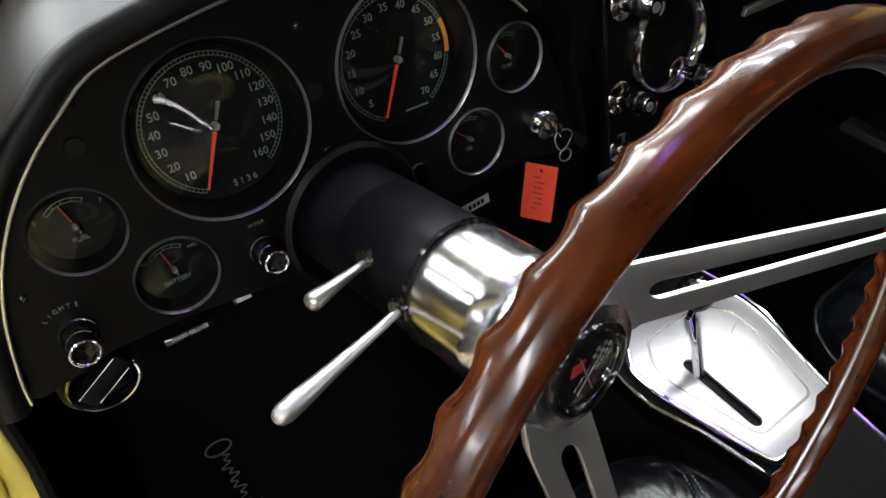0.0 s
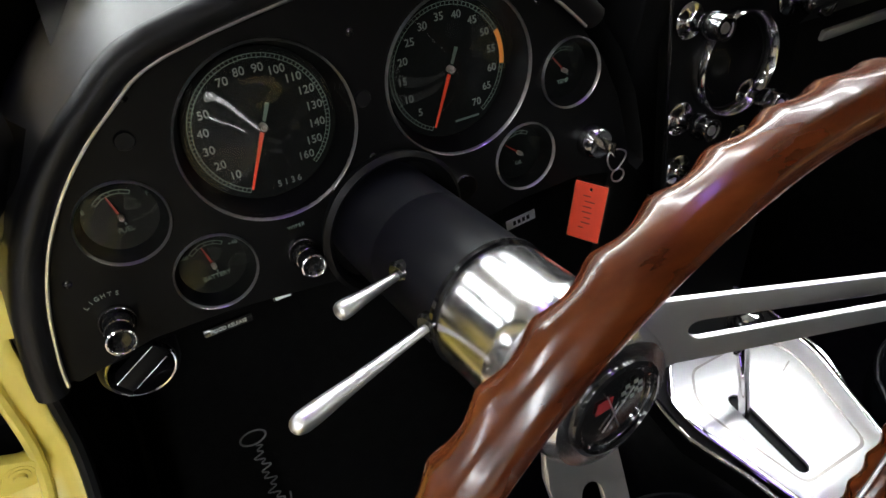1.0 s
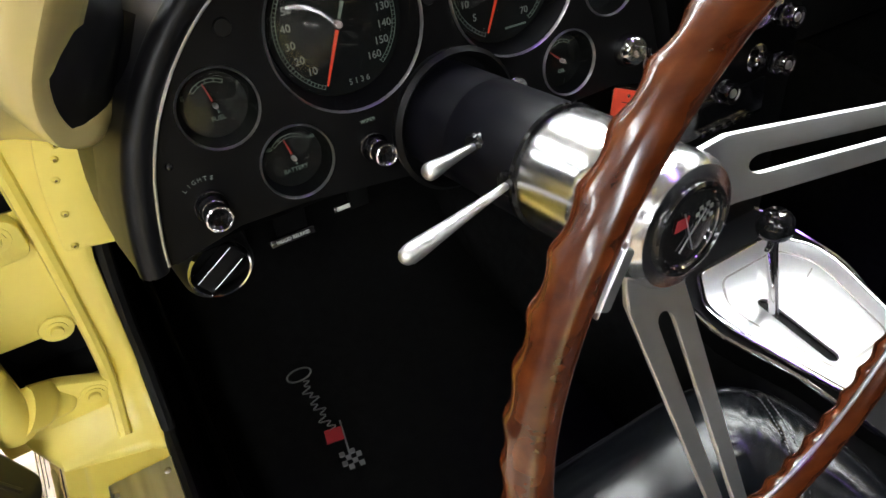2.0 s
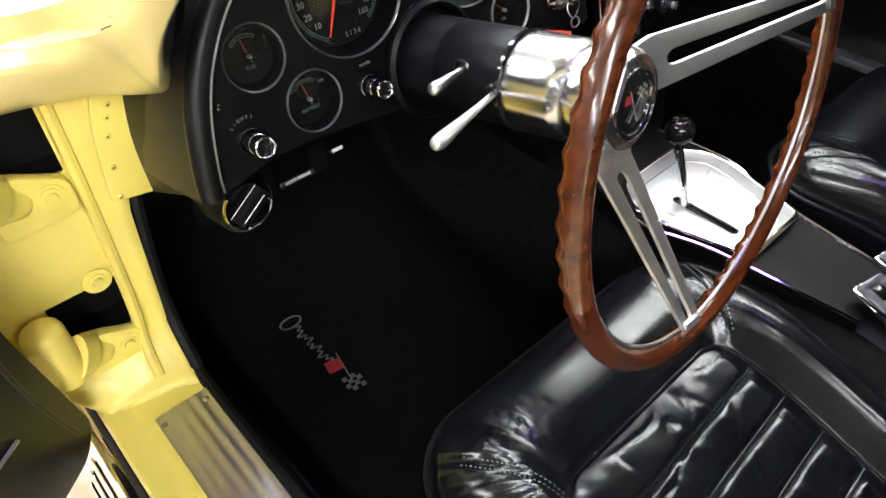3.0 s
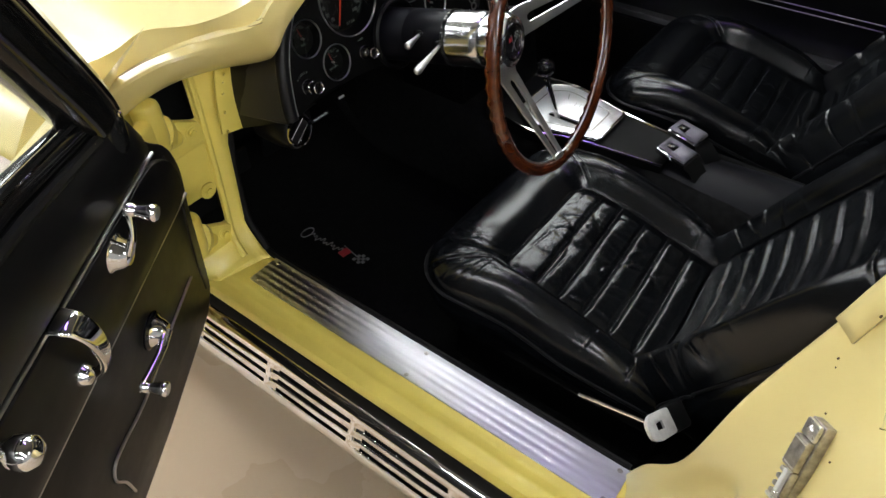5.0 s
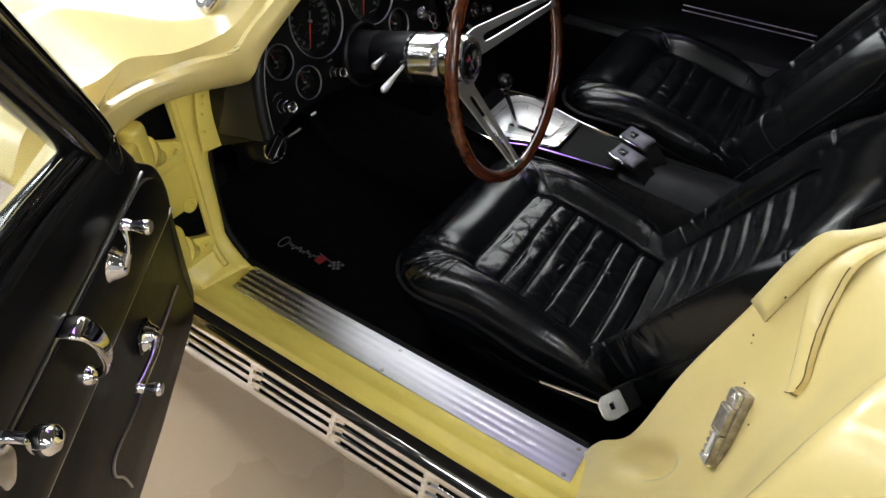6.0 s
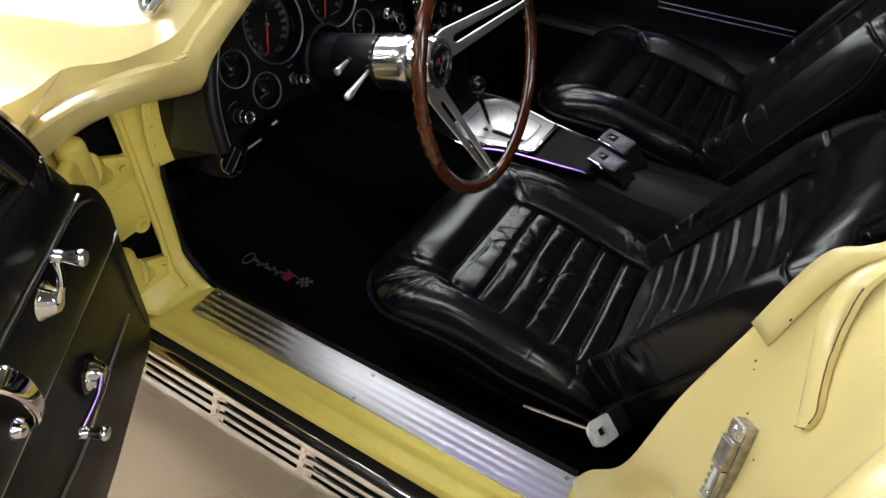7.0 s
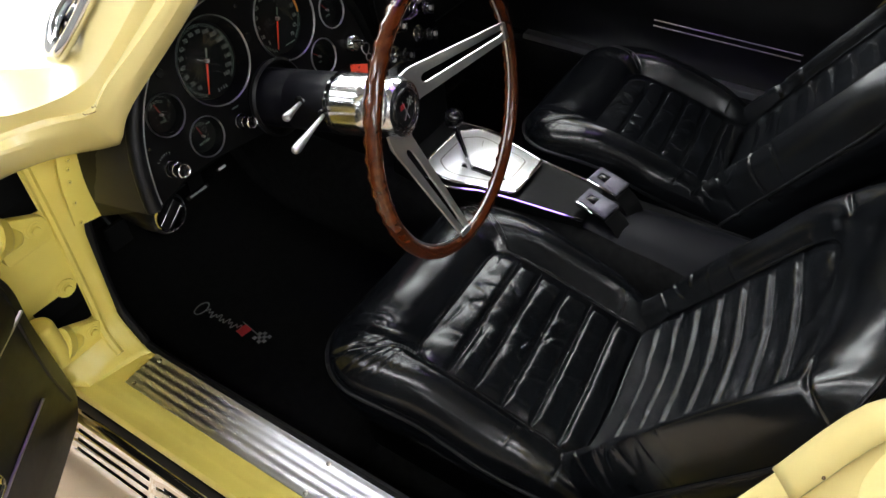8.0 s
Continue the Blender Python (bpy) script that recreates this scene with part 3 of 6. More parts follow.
# roof, screen surround, windshield
part("roof", loft([[(x, y, z) for x, z in ((-0.36, 1.19), (-0.30, 1.215), (-0.15, 1.235), (CX, 1.24), (0.35, 1.235), (0.50, 1.215), (0.56, 1.19))] for y in (0.18, 0.0, -0.3, -0.7, -1.0)], closed=False), YELLOW, car).modifiers.new("thickness", "SOLIDIFY").thickness = 0.03
part("headliner", loft([[(x, y, z) for x, z in ((-0.35, 1.15), (-0.30, 1.175), (CX, 1.195), (0.50, 1.175), (0.55, 1.15))] for y in (0.18, -0.3, -1.0)], closed=False), BLACK_VINYL, car)
part("rear_bulkhead", box(-0.60, 0.80, -0.95, -0.90, 0.2, 1.2), CARPET, car)
part("rear_side_panel", loft([[(-0.56, y, z) for y in (-0.46, -0.6, -0.95)] for z in (0.25, 0.6, 0.9)], closed=False), BLACK_VINYL, car)
trim = smooth_path([(-0.414, 0.330, 1.215), (-0.474, 0.435, 1.07), (-0.520, 0.520, 0.955), (-0.538, 0.552, 0.915), (-0.539, 0.568, 0.903), (-0.525, 0.605, 0.899), (-0.45, 0.675, 0.907), (-0.30, 0.735, 0.925), (CX, 0.79, 0.94)], 6)
part("screen_trim", tube(trim, 0.012, 12, flat=0.7), CHROME, car, "chrome moulding round the windshield")
pane = part("windshield", loft([smooth_path([(-0.515, 0.575, 0.897), (-0.40, 0.685, 0.91), (CX, 0.785, 0.94), (0.6, 0.685, 0.91), (0.715, 0.575, 0.897)], 6), smooth_path([(-0.40, 0.335, 1.215), (-0.30, 0.36, 1.225), (CX, 0.40, 1.235), (0.5, 0.36, 1.225), (0.6, 0.335, 1.215)], 6)], closed=False), WINDOW_GLASS, car)
pane.visible_shadow = False
part("cowl", loft([smooth_path([(-0.550, 0.600, 0.884), (-0.49, 0.640, 0.889), (-0.40, 0.69, 0.897), (CX, 0.79, 0.927), (0.6, 0.69, 0.897), (0.69, 0.640, 0.889), (0.750, 0.600, 0.884)], 6), smooth_path([(-0.66, 0.95, 0.879), (-0.55, 0.95, 0.890), (-0.40, 0.95, 0.898), (CX, 0.95, 0.925), (0.6, 0.95, 0.898), (0.75, 0.95, 0.890), (0.86, 0.95, 0.879)], 6)], closed=False), YELLOW, car)

# floor, tunnel and toe board under black carpet
part("floor_pan", box(-0.60, 0.80, -0.95, 1.15, 0.14, 0.17), CARPET, car)
part("inner_sill_carpet", extrude_y([(-0.582, 0.15), (-0.575, 0.33), (-0.580, 0.355), (-0.592, 0.36), (-0.60, 0.15)], -0.9, 0.70, 2), CARPET, car)
part("toe_board", loft([[(x, 0.72, 0.165), (x, 0.80, 0.20), (x, 1.0, 0.42), (x, 1.02, 0.60), (x, 0.98, 0.75)] for x in (-0.60, 0.80)], closed=False), CARPET, car)
part("kick_panel", loft([[(x, y, z) for x, y in ((-0.602, 0.646), (-0.574, 0.665), (-0.572, 0.85), (-0.572, 1.05))] for z in (0.16, 0.4, 0.6, 0.78)], closed=False), CARPET, car)
tunnel = [(-0.045, 0.16), (-0.035, 0.30), (-0.02, 0.365), (0.0, 0.395), (0.03, 0.405), (0.17, 0.405), (0.20, 0.395), (0.22, 0.365), (0.235, 0.30), (0.245, 0.16)]
part("tunnel", extrude_y(tunnel, -0.92, 1.02, 10), CARPET, car)

# far side: closed passenger door, its sill and pillar
part("far_sill_carpet", mirror_bm(extrude_y([(-0.582, 0.13), (-0.575, 0.33), (-0.580, 0.355), (-0.597, 0.3645), (-0.605, 0.3645), (-0.605, 0.13)], -0.9, 0.95, 2)), CARPET, car)
part("far_kick_panel", loft([[(0.795, y, z) for y in (0.60, 0.85, 1.05)] for z in (0.16, 0.5, 0.9)], closed=False), CARPET, car)
part("far_sill", mirror_bm(extrude_y(sill_prof, -0.9, 0.9, 2)), BLACK_PAINT, car)
part("far_quarter", mirror_bm(loft([smooth_path(s, 2) for s in zip(*[smooth_path(r, 2) for r in (inner, fold, face, step, edge, outer, skin)])], closed=False)), YELLOW, car)
part("far_pillar", mirror_bm(loft([[Vector(q) for q in s] for s in zip(*[smooth_path(r, 3) for r in (far, crease, groove, crest, shoulder, belly, under, back)])], closed=False)), YELLOW, car)

# bright scuff plate on the sill
scuff = thing("sill_scuff_plate", (-0.632, 0.17, 0.367), "brushed aluminium ribbed scuff plate screwed on the sill", "scuff plate")
sp = [(-0.666, 0.3668), (-0.666, 0.3690), (-0.664, 0.3700)]
sp += [(-0.663 + 0.055 * k / 48, 0.3700 + 0.0004 * (1 - math.cos(2 * math.pi * 4 * k / 48))) for k in range(49)]
sp += [(-0.6070, 0.3700), (-0.6030, 0.3702), (-0.6005, 0.3716), (-0.5990, 0.3716), (-0.5970, 0.3665), (-0.5970, 0.345), (-0.5985, 0.345), (-0.5995, 0.3668)]
part("plate", extrude_y(sp, -0.203, 0.553, 6), ALU, scuff)
for y in (0.538, 0.172, -0.198 + 0.008):
    for x in (-0.6600, -0.6062):
        screw((x, y, 0.3702), (0, 0, 1), 0.0042, STEEL, scuff)
far_scuff = copy_thing(scuff, Matrix.Translation((0.622 + 2 * CX, 0.17, 0.370)) @ pose(0, 0, 0, 0, 0, 180))
far_scuff["label"] = "brushed aluminium scuff plate on the far sill"

# slotted bright cover of the side exhaust
cover = thing("side_exhaust_cover", (-0.75, 0.1, 0.17), "chromed slotted side exhaust cover under the door", "exhaust cover")
bm = bmesh.new()
prof = [(-0.714, 0.296), (-0.720, 0.3005), (-0.728, 0.3005), (-0.735, 0.2960), (-0.7405, 0.2870)]
slot_rows = set()
for f0, f1 in ((0.12, 0.25), (0.42, 0.55), (0.72, 0.85)):
    for f in (f0, f1):
        prof.append((-0.7405 - 0.030 * f, 0.2870 - 0.057 * f))
    slot_rows.add(len(prof) - 2)
prof += [(-0.7705, 0.225), (-0.7700, 0.210), (-0.762, 0.196), (-0.745, 0.186), (-0.725, 0.182)]
ys = []
y = -1.03
while y < 1.0:
    ys += [(y, False), (y + 0.004, True), (y + 0.182, True)]
    y += 0.210
rows = [[bm.verts.new((x, yy, z)) for x, z in prof] for yy, _ in ys]
for i in range(len(rows) - 1):
    for j in range(len(prof) - 1):
        if j in slot_rows and ys[i][1] and ys[i + 1][1]:
            continue
        bm.faces.new((rows[i][j], rows[i][j + 1], rows[i + 1][j + 1], rows[i + 1][j]))
shell = part("cover", bm, CHROME, cover)
shell.modifiers.new("thickness", "SOLIDIFY").thickness = 0.002
part("pipe", extrude_y([(-0.722 - 0.034 * math.cos(radians(a)), 0.234 + 0.040 * math.sin(radians(a))) for a in range(0, 360, 15)], -0.95, 1.0, 1), RUBBER, cover)

# ---- instrument panel ----
TRIM = mat("satin_bright_trim", (0.8, 0.8, 0.79), 0.3, 1.0, var=0.03)
UP = Vector((0, 0.2425, 0.9701))
OUT = Vector((0, -0.9701, 0.2425))


def G(x, z, depth=0.0):
    """A frame on the panel's face: x right, y up along the face, z out to the driver."""
    o = Vector((x, 0.515 + 0.25 * (z - 0.717), z)) + OUT * depth
    return Matrix(((1, 0, 0, o.x), (0, UP.y, OUT.y, o.y), (0, UP.z, OUT.z, o.z), (0, 0, 0, 1)))


def on_panel(x, z):
    """The panel's own flat coordinates of a place on its face, from (DX, 0.717)."""
    return (x - DX, (z - 0.717) / UP.z)


dash = thing("dashboard", (DX, 0.60, 0.66), "black instrument panel with round chrome-ringed gauges", "dashboard")
half = [(0.030, 0.668), (0.14, 0.681), (0.2, 0.682), (0.256, 0.670), (0.264, 0.676), (0.261, 0.70), (0.250, 0.745), (0.232, 0.785), (0.205, 0.822), (0.170, 0.853), (0.125, 0.878), (0.07, 0.893), (0.0, 0.898)]
right = [on_panel(DX + a, z) for a, z in half]
left = [on_panel(DX - a, z) for a, z in half[:-1]]
outline = right + left[::-1]
GAUGES = {"speedometer": (-0.3362, 0.8060, 0.0665), "tachometer": (-0.1757, 0.8085, 0.0665), "fuel_gauge": (-0.4494, 0.7756, 0.0310), "battery_gauge": (-0.4023, 0.7170, 0.0310), "temperature_gauge": (-0.0670, 0.7825, 0.0310), "oil_gauge": (-0.1195, 0.7208, 0.0310)}
holes = [[(a + on_panel(x, z)[0], b + on_panel(x, z)[1]) for a, b in circle(0, 0, r - 0.001, 48)] for x, z, r in GAUGES.values()]
part("panel", plate([outline, *holes], 0.003, G(DX, 0.717, -0.0015)), BLACK_PAINT, dash)
face_pts = [G(DX, 0.717) @ Vector((a, b, 0)) for a, b in (right[3:] + left[::-1][1:-3])]
rim_pts = [G(DX, 0.717) @ Vector((a, b, 0)) for a, b in (right[8:] + left[::-1][1:-4])]
roll = smooth_path([p + OUT * 0.006 + (p - Vector((DX, 0.53, 0.74))).normalized() * 0.010 for p in rim_pts], 4)
part("pad_roll", tube(roll, 0.0115, 12), DOOR_VINYL, dash, "padded black vinyl roll round the panel")
chrome_line = smooth_path([p + OUT * 0.0105 + (Vector((DX, 0.53, 0.74)) - p).normalized() * 0.0015 for p in rim_pts], 4)
part("trim_line", tube(chrome_line, 0.0017, 8), TRIM, dash, "thin bright trim line")
# hood of the panel running forward
shell_rings = []
for k in range(5):
    d = k / 4
    ring = []
    for p in face_pts:
        q = p + (p - Vector((DX, 0.53, 0.74))).normalized() * (0.020 + 0.012 * math.sin(math.pi * min(1, d * 2) / 2)) + Vector((0, 0.22 * d, -0.05 * d * d))
        ring.append(q)
    shell_rings.append(ring)
part("hood_pad", loft(shell_rings, closed=False), DASH_VINYL, dash, "black vinyl hood over the gauges")
part("dash_back", box(-0.53, 0.72, 0.74, 0.76, 0.55, 0.88), BLACK_PAINT, dash)
part("underside", loft([[(x, 0.512, 0.672), (x, 0.58, 0.662), (x, 0.76, 0.64)] for x in (-0.53, 0.0)], closed=False), BLACK_PAINT, dash)
# closing end panel beside the pillar
part("end_panel", loft([smooth_path([(-0.529, 0.510, 0.665), (-0.524, 0.525, 0.72), (-0.508, 0.545, 0.79), (-0.48, 0.56, 0.845)], 4), smooth_path([(-0.556, 0.610, 0.628), (-0.556, 0.612, 0.70), (-0.54, 0.60, 0.775), (-0.50, 0.59, 0.85)], 4), smooth_path([(-0.556, 0.74, 0.628), (-0.556, 0.74, 0.70), (-0.54, 0.74, 0.775), (-0.50, 0.74, 0.85)], 4)], closed=False), BLACK_VINYL, dash, "dark vinyl end of the dashboard")
part("end_bottom", loft([[(-0.529, 0.510, 0.665), (-0.465, 0.512, 0.668)], [(-0.556, 0.610, 0.628), (-0.465, 0.615, 0.640)]], closed=False), BLACK_VINYL, dash)


def dial_text(s, a, r, size, m, ink, parent):
    x, y = r * math.cos(radians(a)), r * math.sin(radians(a))
    return text(s, size, m @ Matrix.Translation((x, y, 0)))


def needle(m, a, length, tail, w, parent, z=0.004, hub=0.7, ink=RED_INK):
    mm = m @ Matrix.Translation((0, 0, z)) @ pose(0, 0, 0, 0, 0, a)
    n = part("needle", plate([[(0.004, -w), (length, -w * 0.45), (length, w * 0.45), (0.004, w)]], 0.0008, mm), ink, parent, "red needle")
    part("tail", plate([[(-tail, -w), (-0.004, -w * 0.7), (-0.004, w * 0.7), (-tail, w)]], 0.0008, mm), GREEN_INK, n)
    part("hub", lathe([(0.0001, 0.0035), (0.0018 * hub, 0.0035), (0.0026 * hub, 0.0025), (0.0034 * hub, 0.0035), (0.004 * hub, 0.002), (0.004 * hub, -0.002)], (0, 0, 0), (0, 0, 1), 16, mm), ZINC, n)


def ring(r, t, m, lift=0.0):
    return lathe([(r - t, -0.002), (r - t * 0.6, 0.0012 + lift), (r, 0.0022 + lift), (r + t * 0.5, 0.0012 + lift), (r + t * 0.6, -0.002)], (0, 0, 0), (0, 0, 1), 56, m)


def dome(r, h, m, seg=48):
    prof = [(r * k / 20, h * math.cos(math.pi * k / 40) ** 2) for k in range(20, -1, -1)]
    return lathe(prof, (0, 0, 0), (0, 0, 1), seg, m)


def big_gauge(name, top, numbers, step_deg, deg0, minor, label, band=None, lens=0.020):
    x, z, r = GAUGES[name]
    g = part(name, lathe([(r - 0.001, 0.0), (0.0595, -0.022), (0.0590, -0.025), (0.0001, -0.025)], (0, 0, 0), (0, 0, 1), 56, G(x, z)), BLACK_PAINT, dash, label)
    m = G(x, z, -0.0225) @ Matrix.Scale(1.08, 4)
    part("dial", lathe([(0.0001, 0.0), (0.054, 0.0), (0.0545, -0.002)], (0, 0, 0), (0, 0, 1), 48, m), DIAL, g)
    inks = [dial_text(s, deg0 - k * step_deg, 0.0395, 0.0082, m @ Matrix.Translation((0, 0, 0.0008)) @ Matrix.Diagonal((1, 1, 1, 1)), WHITE_INK, g) for k, s in numbers]
    part("numerals", merged(inks), WHITE_INK, g)
    total = step_deg * top
    ticks = []
    for k in range(top * minor + 1):
        a = deg0 - total * k / (top * minor)
        long = k % minor == 0
        ticks.append(plate([[(0.0455 if long else 0.0468, -0.00022), (0.0495, -0.00022), (0.0495, 0.00022), (0.0455 if long else 0.0468, 0.00022)]], 0.0003, m @ Matrix.Translation((0, 0, 0.0006)) @ pose(0, 0, 0, 0, 0, a)))
    for rr in (0.0468, 0.0495):
        ticks.append(plate([arc(0, 0, rr, deg0, deg0 - total, 60) + arc(0, 0, rr - 0.0004, deg0 - total, deg0, 60)], 0.0003, m @ Matrix.Translation((0, 0, 0.0006))))
    part("scale", merged(ticks), GREEN_INK, g)
    if band:
        a0, a1 = deg0 - band[0] * step_deg, deg0 - band[1] * step_deg
        part("warning_band", plate([arc(0, 0, 0.0500, a0, a1, 16) + arc(0, 0, 0.0462, a1, a0, 16)], 0.0004, m @ Matrix.Translation((0, 0, 0.0010))), AMBER, g, "orange warning band")
    needle(m, deg0, 0.046, 0.017, 0.0014, g)
    part("bezel", ring(r, 0.0012, G(x, z, 0.001)), BEAD, g, "thin chrome bezel")
    glass = part("glass", dome(r - 0.0015, lens, G(x, z, 0.0005)), GLASS, g)
    glass.visible_shadow = False
    return g, m


sp_g, sp_m = big_gauge("speedometer", 16, [(k, str(k * 10)) for k in range(1, 17)], 18.5, 246, 5, "black speedometer with red needle")
part("odometer", merged([text("5136", 0.0066, sp_m @ Matrix.Translation((0.009, -0.0455, 0.0008)), spacing=1.5)]), WHITE_INK, sp_g)
tc_g, tc_m = big_gauge("tachometer", 14, [(k, str(k * 5)) for k in range(1, 15)], 21.6, 246, 5, "black tachometer with red needle", band=(10.3, 11.8), lens=0.006)
part("caption", plate([[(-0.011, -0.0008), (0.011, -0.0008), (0.011, 0.0008), (-0.011, 0.0008)]], 0.0003, tc_m @ Matrix.Translation((0.012, -0.0435, 0.0008))), GREEN_INK, tc_g)


def small_gauge(name, words, a, label, marks=()):
    x, z, r = GAUGES[name]
    g = part(name, lathe([(r - 0.001, 0.0), (0.0255, -0.013), (0.0001, -0.0135)], (0, 0, 0), (0, 0, 1), 40, G(x, z)), DIAL, dash, label)
    m = G(x, z, -0.0128)
    inks = [text(words, 0.0052, m @ Matrix.Translation((0, -0.0105, 0.0008)))] if words else []
    inks += [text(s, 0.0048, m @ Matrix.Translation((px, py, 0.0008))) for s, px, py in marks]
    inks.append(plate([arc(0, 0, 0.0205, 135, 55, 20) + arc(0, 0, 0.0200, 55, 135, 20)], 0.0003, m @ Matrix.Translation((0, 0, 0.0007))))
    inks.append(plate([arc(0, 0, 0.0178, 135, 55, 20) + arc(0, 0, 0.0174, 55, 135, 20)], 0.0003, m @ Matrix.Translation((0, 0, 0.0007))))
    for b in (135, 115, 95, 75, 55):
        inks.append(plate([[(0.0174, -0.0003), (0.0205, -0.0003), (0.0205, 0.0003), (0.0174, 0.0003)]], 0.0003, m @ Matrix.Translation((0, 0, 0.0007)) @ pose(0, 0, 0, 0, 0, b)))
    part("scale", merged(inks), GREEN_INK, g)
    if a is not None:
        needle(m, a, 0.0185, 0.006, 0.0008, g, 0.003, 0.5, DULL_RED)
    part("bezel", ring(r, 0.0011, G(x, z, 0.001)), BEAD, g, "thin chrome bezel")
    glass = part("glass", dome(r - 0.0012, 0.004, G(x, z, 0.0005)), GLASS, g)
    glass.visible_shadow = False


small_gauge("fuel_gauge", "FUEL", 104, "fuel gauge with red needle", [("F", 0.0215, 0.011), ("E", -0.0215, 0.011)])
small_gauge("battery_gauge", "BATTERY", 104, "battery gauge with red needle", [("+40", 0.0185, 0.0125), ("-40", -0.0185, 0.0125)])
small_gauge("temperature_gauge", "TEMP", 130, "temperature gauge")
small_gauge("oil_gauge", "OIL", 140, "oil pressure gauge")


def knob(parent, name, r, length, m, label):
    k = part(name, lathe([(r * 1.42, 0.0), (r * 1.42, 0.003), (r * 1.25, 0.0055), (r * 0.8, 0.007), (r * 0.62, 0.010), (r * 0.62, 0.4 * length), (r * 0.95, 0.5 * length), (r * 1.0, 0.58 * length), (r * 1.0, 0.92 * length), (r * 0.93, length), (r * 0.72, length), (r * 0.66, length * 0.94), (0.0001, length * 0.93)], (0, 0, 0), (0, 0, 1), 28, m), DARK_CHROME, parent, label)
    part("grip_ring", lathe([(r * 1.01, 0.60 * length), (r * 1.09, 0.63 * length), (r * 1.09, 0.72 * length), (r * 1.01, 0.75 * length)], (0, 0, 0), (0, 0, 1), 28, m), BLACK_GLOSS, k)
    part("dark_ring", lathe([(r * 0.68, 0.945 * length), (r * 0.42, 0.95 * length)], (0, 0, 0), (0, 0, 1), 20, m), BLACK_GLOSS, k)
    part("centre", lathe([(r * 0.42, 0.95 * length), (r * 0.36, 0.985 * length), (0.0001, 0.97 * length)], (0, 0, 0), (0, 0, 1), 20, m), SPOKE, k)
    return k


def switch(x, z, name, r, length):
    """Black pull switch: bright collar on the panel, dark barrel, chrome-rimmed dished face."""
    m = G(x, z)
    axis = ((0, 0, 0), (0, 0, 1))
    k = part(name, lathe([(r * 1.05, 0.0), (r * 1.02, 0.006), (r * 0.80, 0.009), (r * 0.72, 0.40 * length), (r * 0.90, 0.46 * length), (r * 0.97, 0.60 * length), (r * 0.97, 0.96 * length), (r * 0.80, 0.97 * length), (r * 0.62, 0.90 * length), (0.0001, 0.88 * length)], *axis, 32, m), BLACK_GLOSS, dash, "black pull switch with a chrome-rimmed face")
    part("collar_ring", lathe([(r * 1.34, 0.0), (r * 1.34, 0.0030), (r * 1.24, 0.0044), (r * 1.14, 0.0036), (r * 1.12, 0.0)], *axis, 32, m), DARK_CHROME, k)
    part("neck_ring", lathe([(r * 0.90, 0.44 * length), (r * 1.00, 0.47 * length), (r * 1.00, 0.51 * length), (r * 0.92, 0.54 * length)], *axis, 32, m), DARK_CHROME, k)
    part("face_ring", lathe([(r * 0.96, 0.93 * length), (r * 1.03, 0.95 * length), (r * 1.02, 1.0 * length), (r * 0.92, 1.02 * length), (r * 0.84, 1.0 * length), (r * 0.80, 0.96 * length)], *axis, 32, m), CHROME, k)


switch(-0.4787, 0.7065, "light_switch", 0.0104, 0.030)
switch(-0.3355, 0.7080, "wiper_switch", 0.0098, 0.028)
part("switch_caption", merged([text(ch, 0.0048, G(-0.4787, 0.7065, 0.0006) @ pose(0.0235 * math.cos(radians(a)), 0.0235 * math.sin(radians(a)), 0, 0, 0, a - 90)) for ch, a in zip("LIGHTS", (128, 116, 105, 94, 83, 71))]), WHITE_INK, dash)
part("switch_caption", merged([text("WIPER", 0.0042, G(-0.3355, 0.7310, 0.0006), spacing=1.2)]), GREEN_INK, dash)
for x, z in ((-0.4204, 0.8550), (-0.4970, 0.7460), (-0.262, 0.765), (-0.099, 0.848), (-0.262, 0.86)):
    screw(G(x, z) @ Vector((0, 0, 0)), OUT, 0.0034, BLACK_GLOSS, dash)
part("indicator", lathe([(0.0001, 0.002), (0.006, 0.002), (0.0075, -0.001)], (0, 0, 0), (0, 0, 1), 18, G(-0.4290, 0.8290)), RUBBER, dash)
part("indicator", lathe([(0.0001, 0.002), (0.006, 0.002), (0.0075, -0.001)], (0, 0, 0), (0, 0, 1), 18, G(-0.262, 0.812)), RUBBER, dash)
# pull handles along the lower edge
def HM(x, y, z):
    """A frame on a handle's face, turned up to the driver."""
    return Matrix(((1, 0, 0, x), (0, 0.53, -0.85, y), (0, 0.85, 0.53, z), (0, 0, 0, 1)))


hood_handle = part("hood_release", box(-0.024, 0.024, -0.0042, 0.0042, -0.010, 0.0, 0.0015, m=HM(-0.404, 0.580, 0.582)), BLACK_GLOSS, dash, "black hood release handle")
part("lettering", merged([text("HOOD RELEASE", 0.0050, HM(-0.404, 0.580, 0.582) @ pose(0, 0, 0.0009))]), LETTER_WHITE, hood_handle)
brake = part("brake_release", box(-0.010, 0.010, -0.0034, 0.0034, -0.010, 0.0, 0.0012, m=HM(-0.3485, 0.5745, 0.600)), BLACK_GLOSS, dash)
part("release_bar", box(-0.0075, 0.0075, -0.0022, 0.0022, 0.0, 0.0012, 0.0004, m=HM(-0.3485, 0.5745, 0.600)), LETTER_WHITE, brake, "bright bar on the handle")
tag_m = G(-0.1329, 0.6641, 0.006) @ pose(0, 0, 0, 0, 0, 4)
caption_plate = part("caption_plate", box(-0.016, 0.016, -0.005, 0.005, 0.0, 0.0012, 0.0004, m=tag_m), SPOKE, dash, "small bright caption plate")
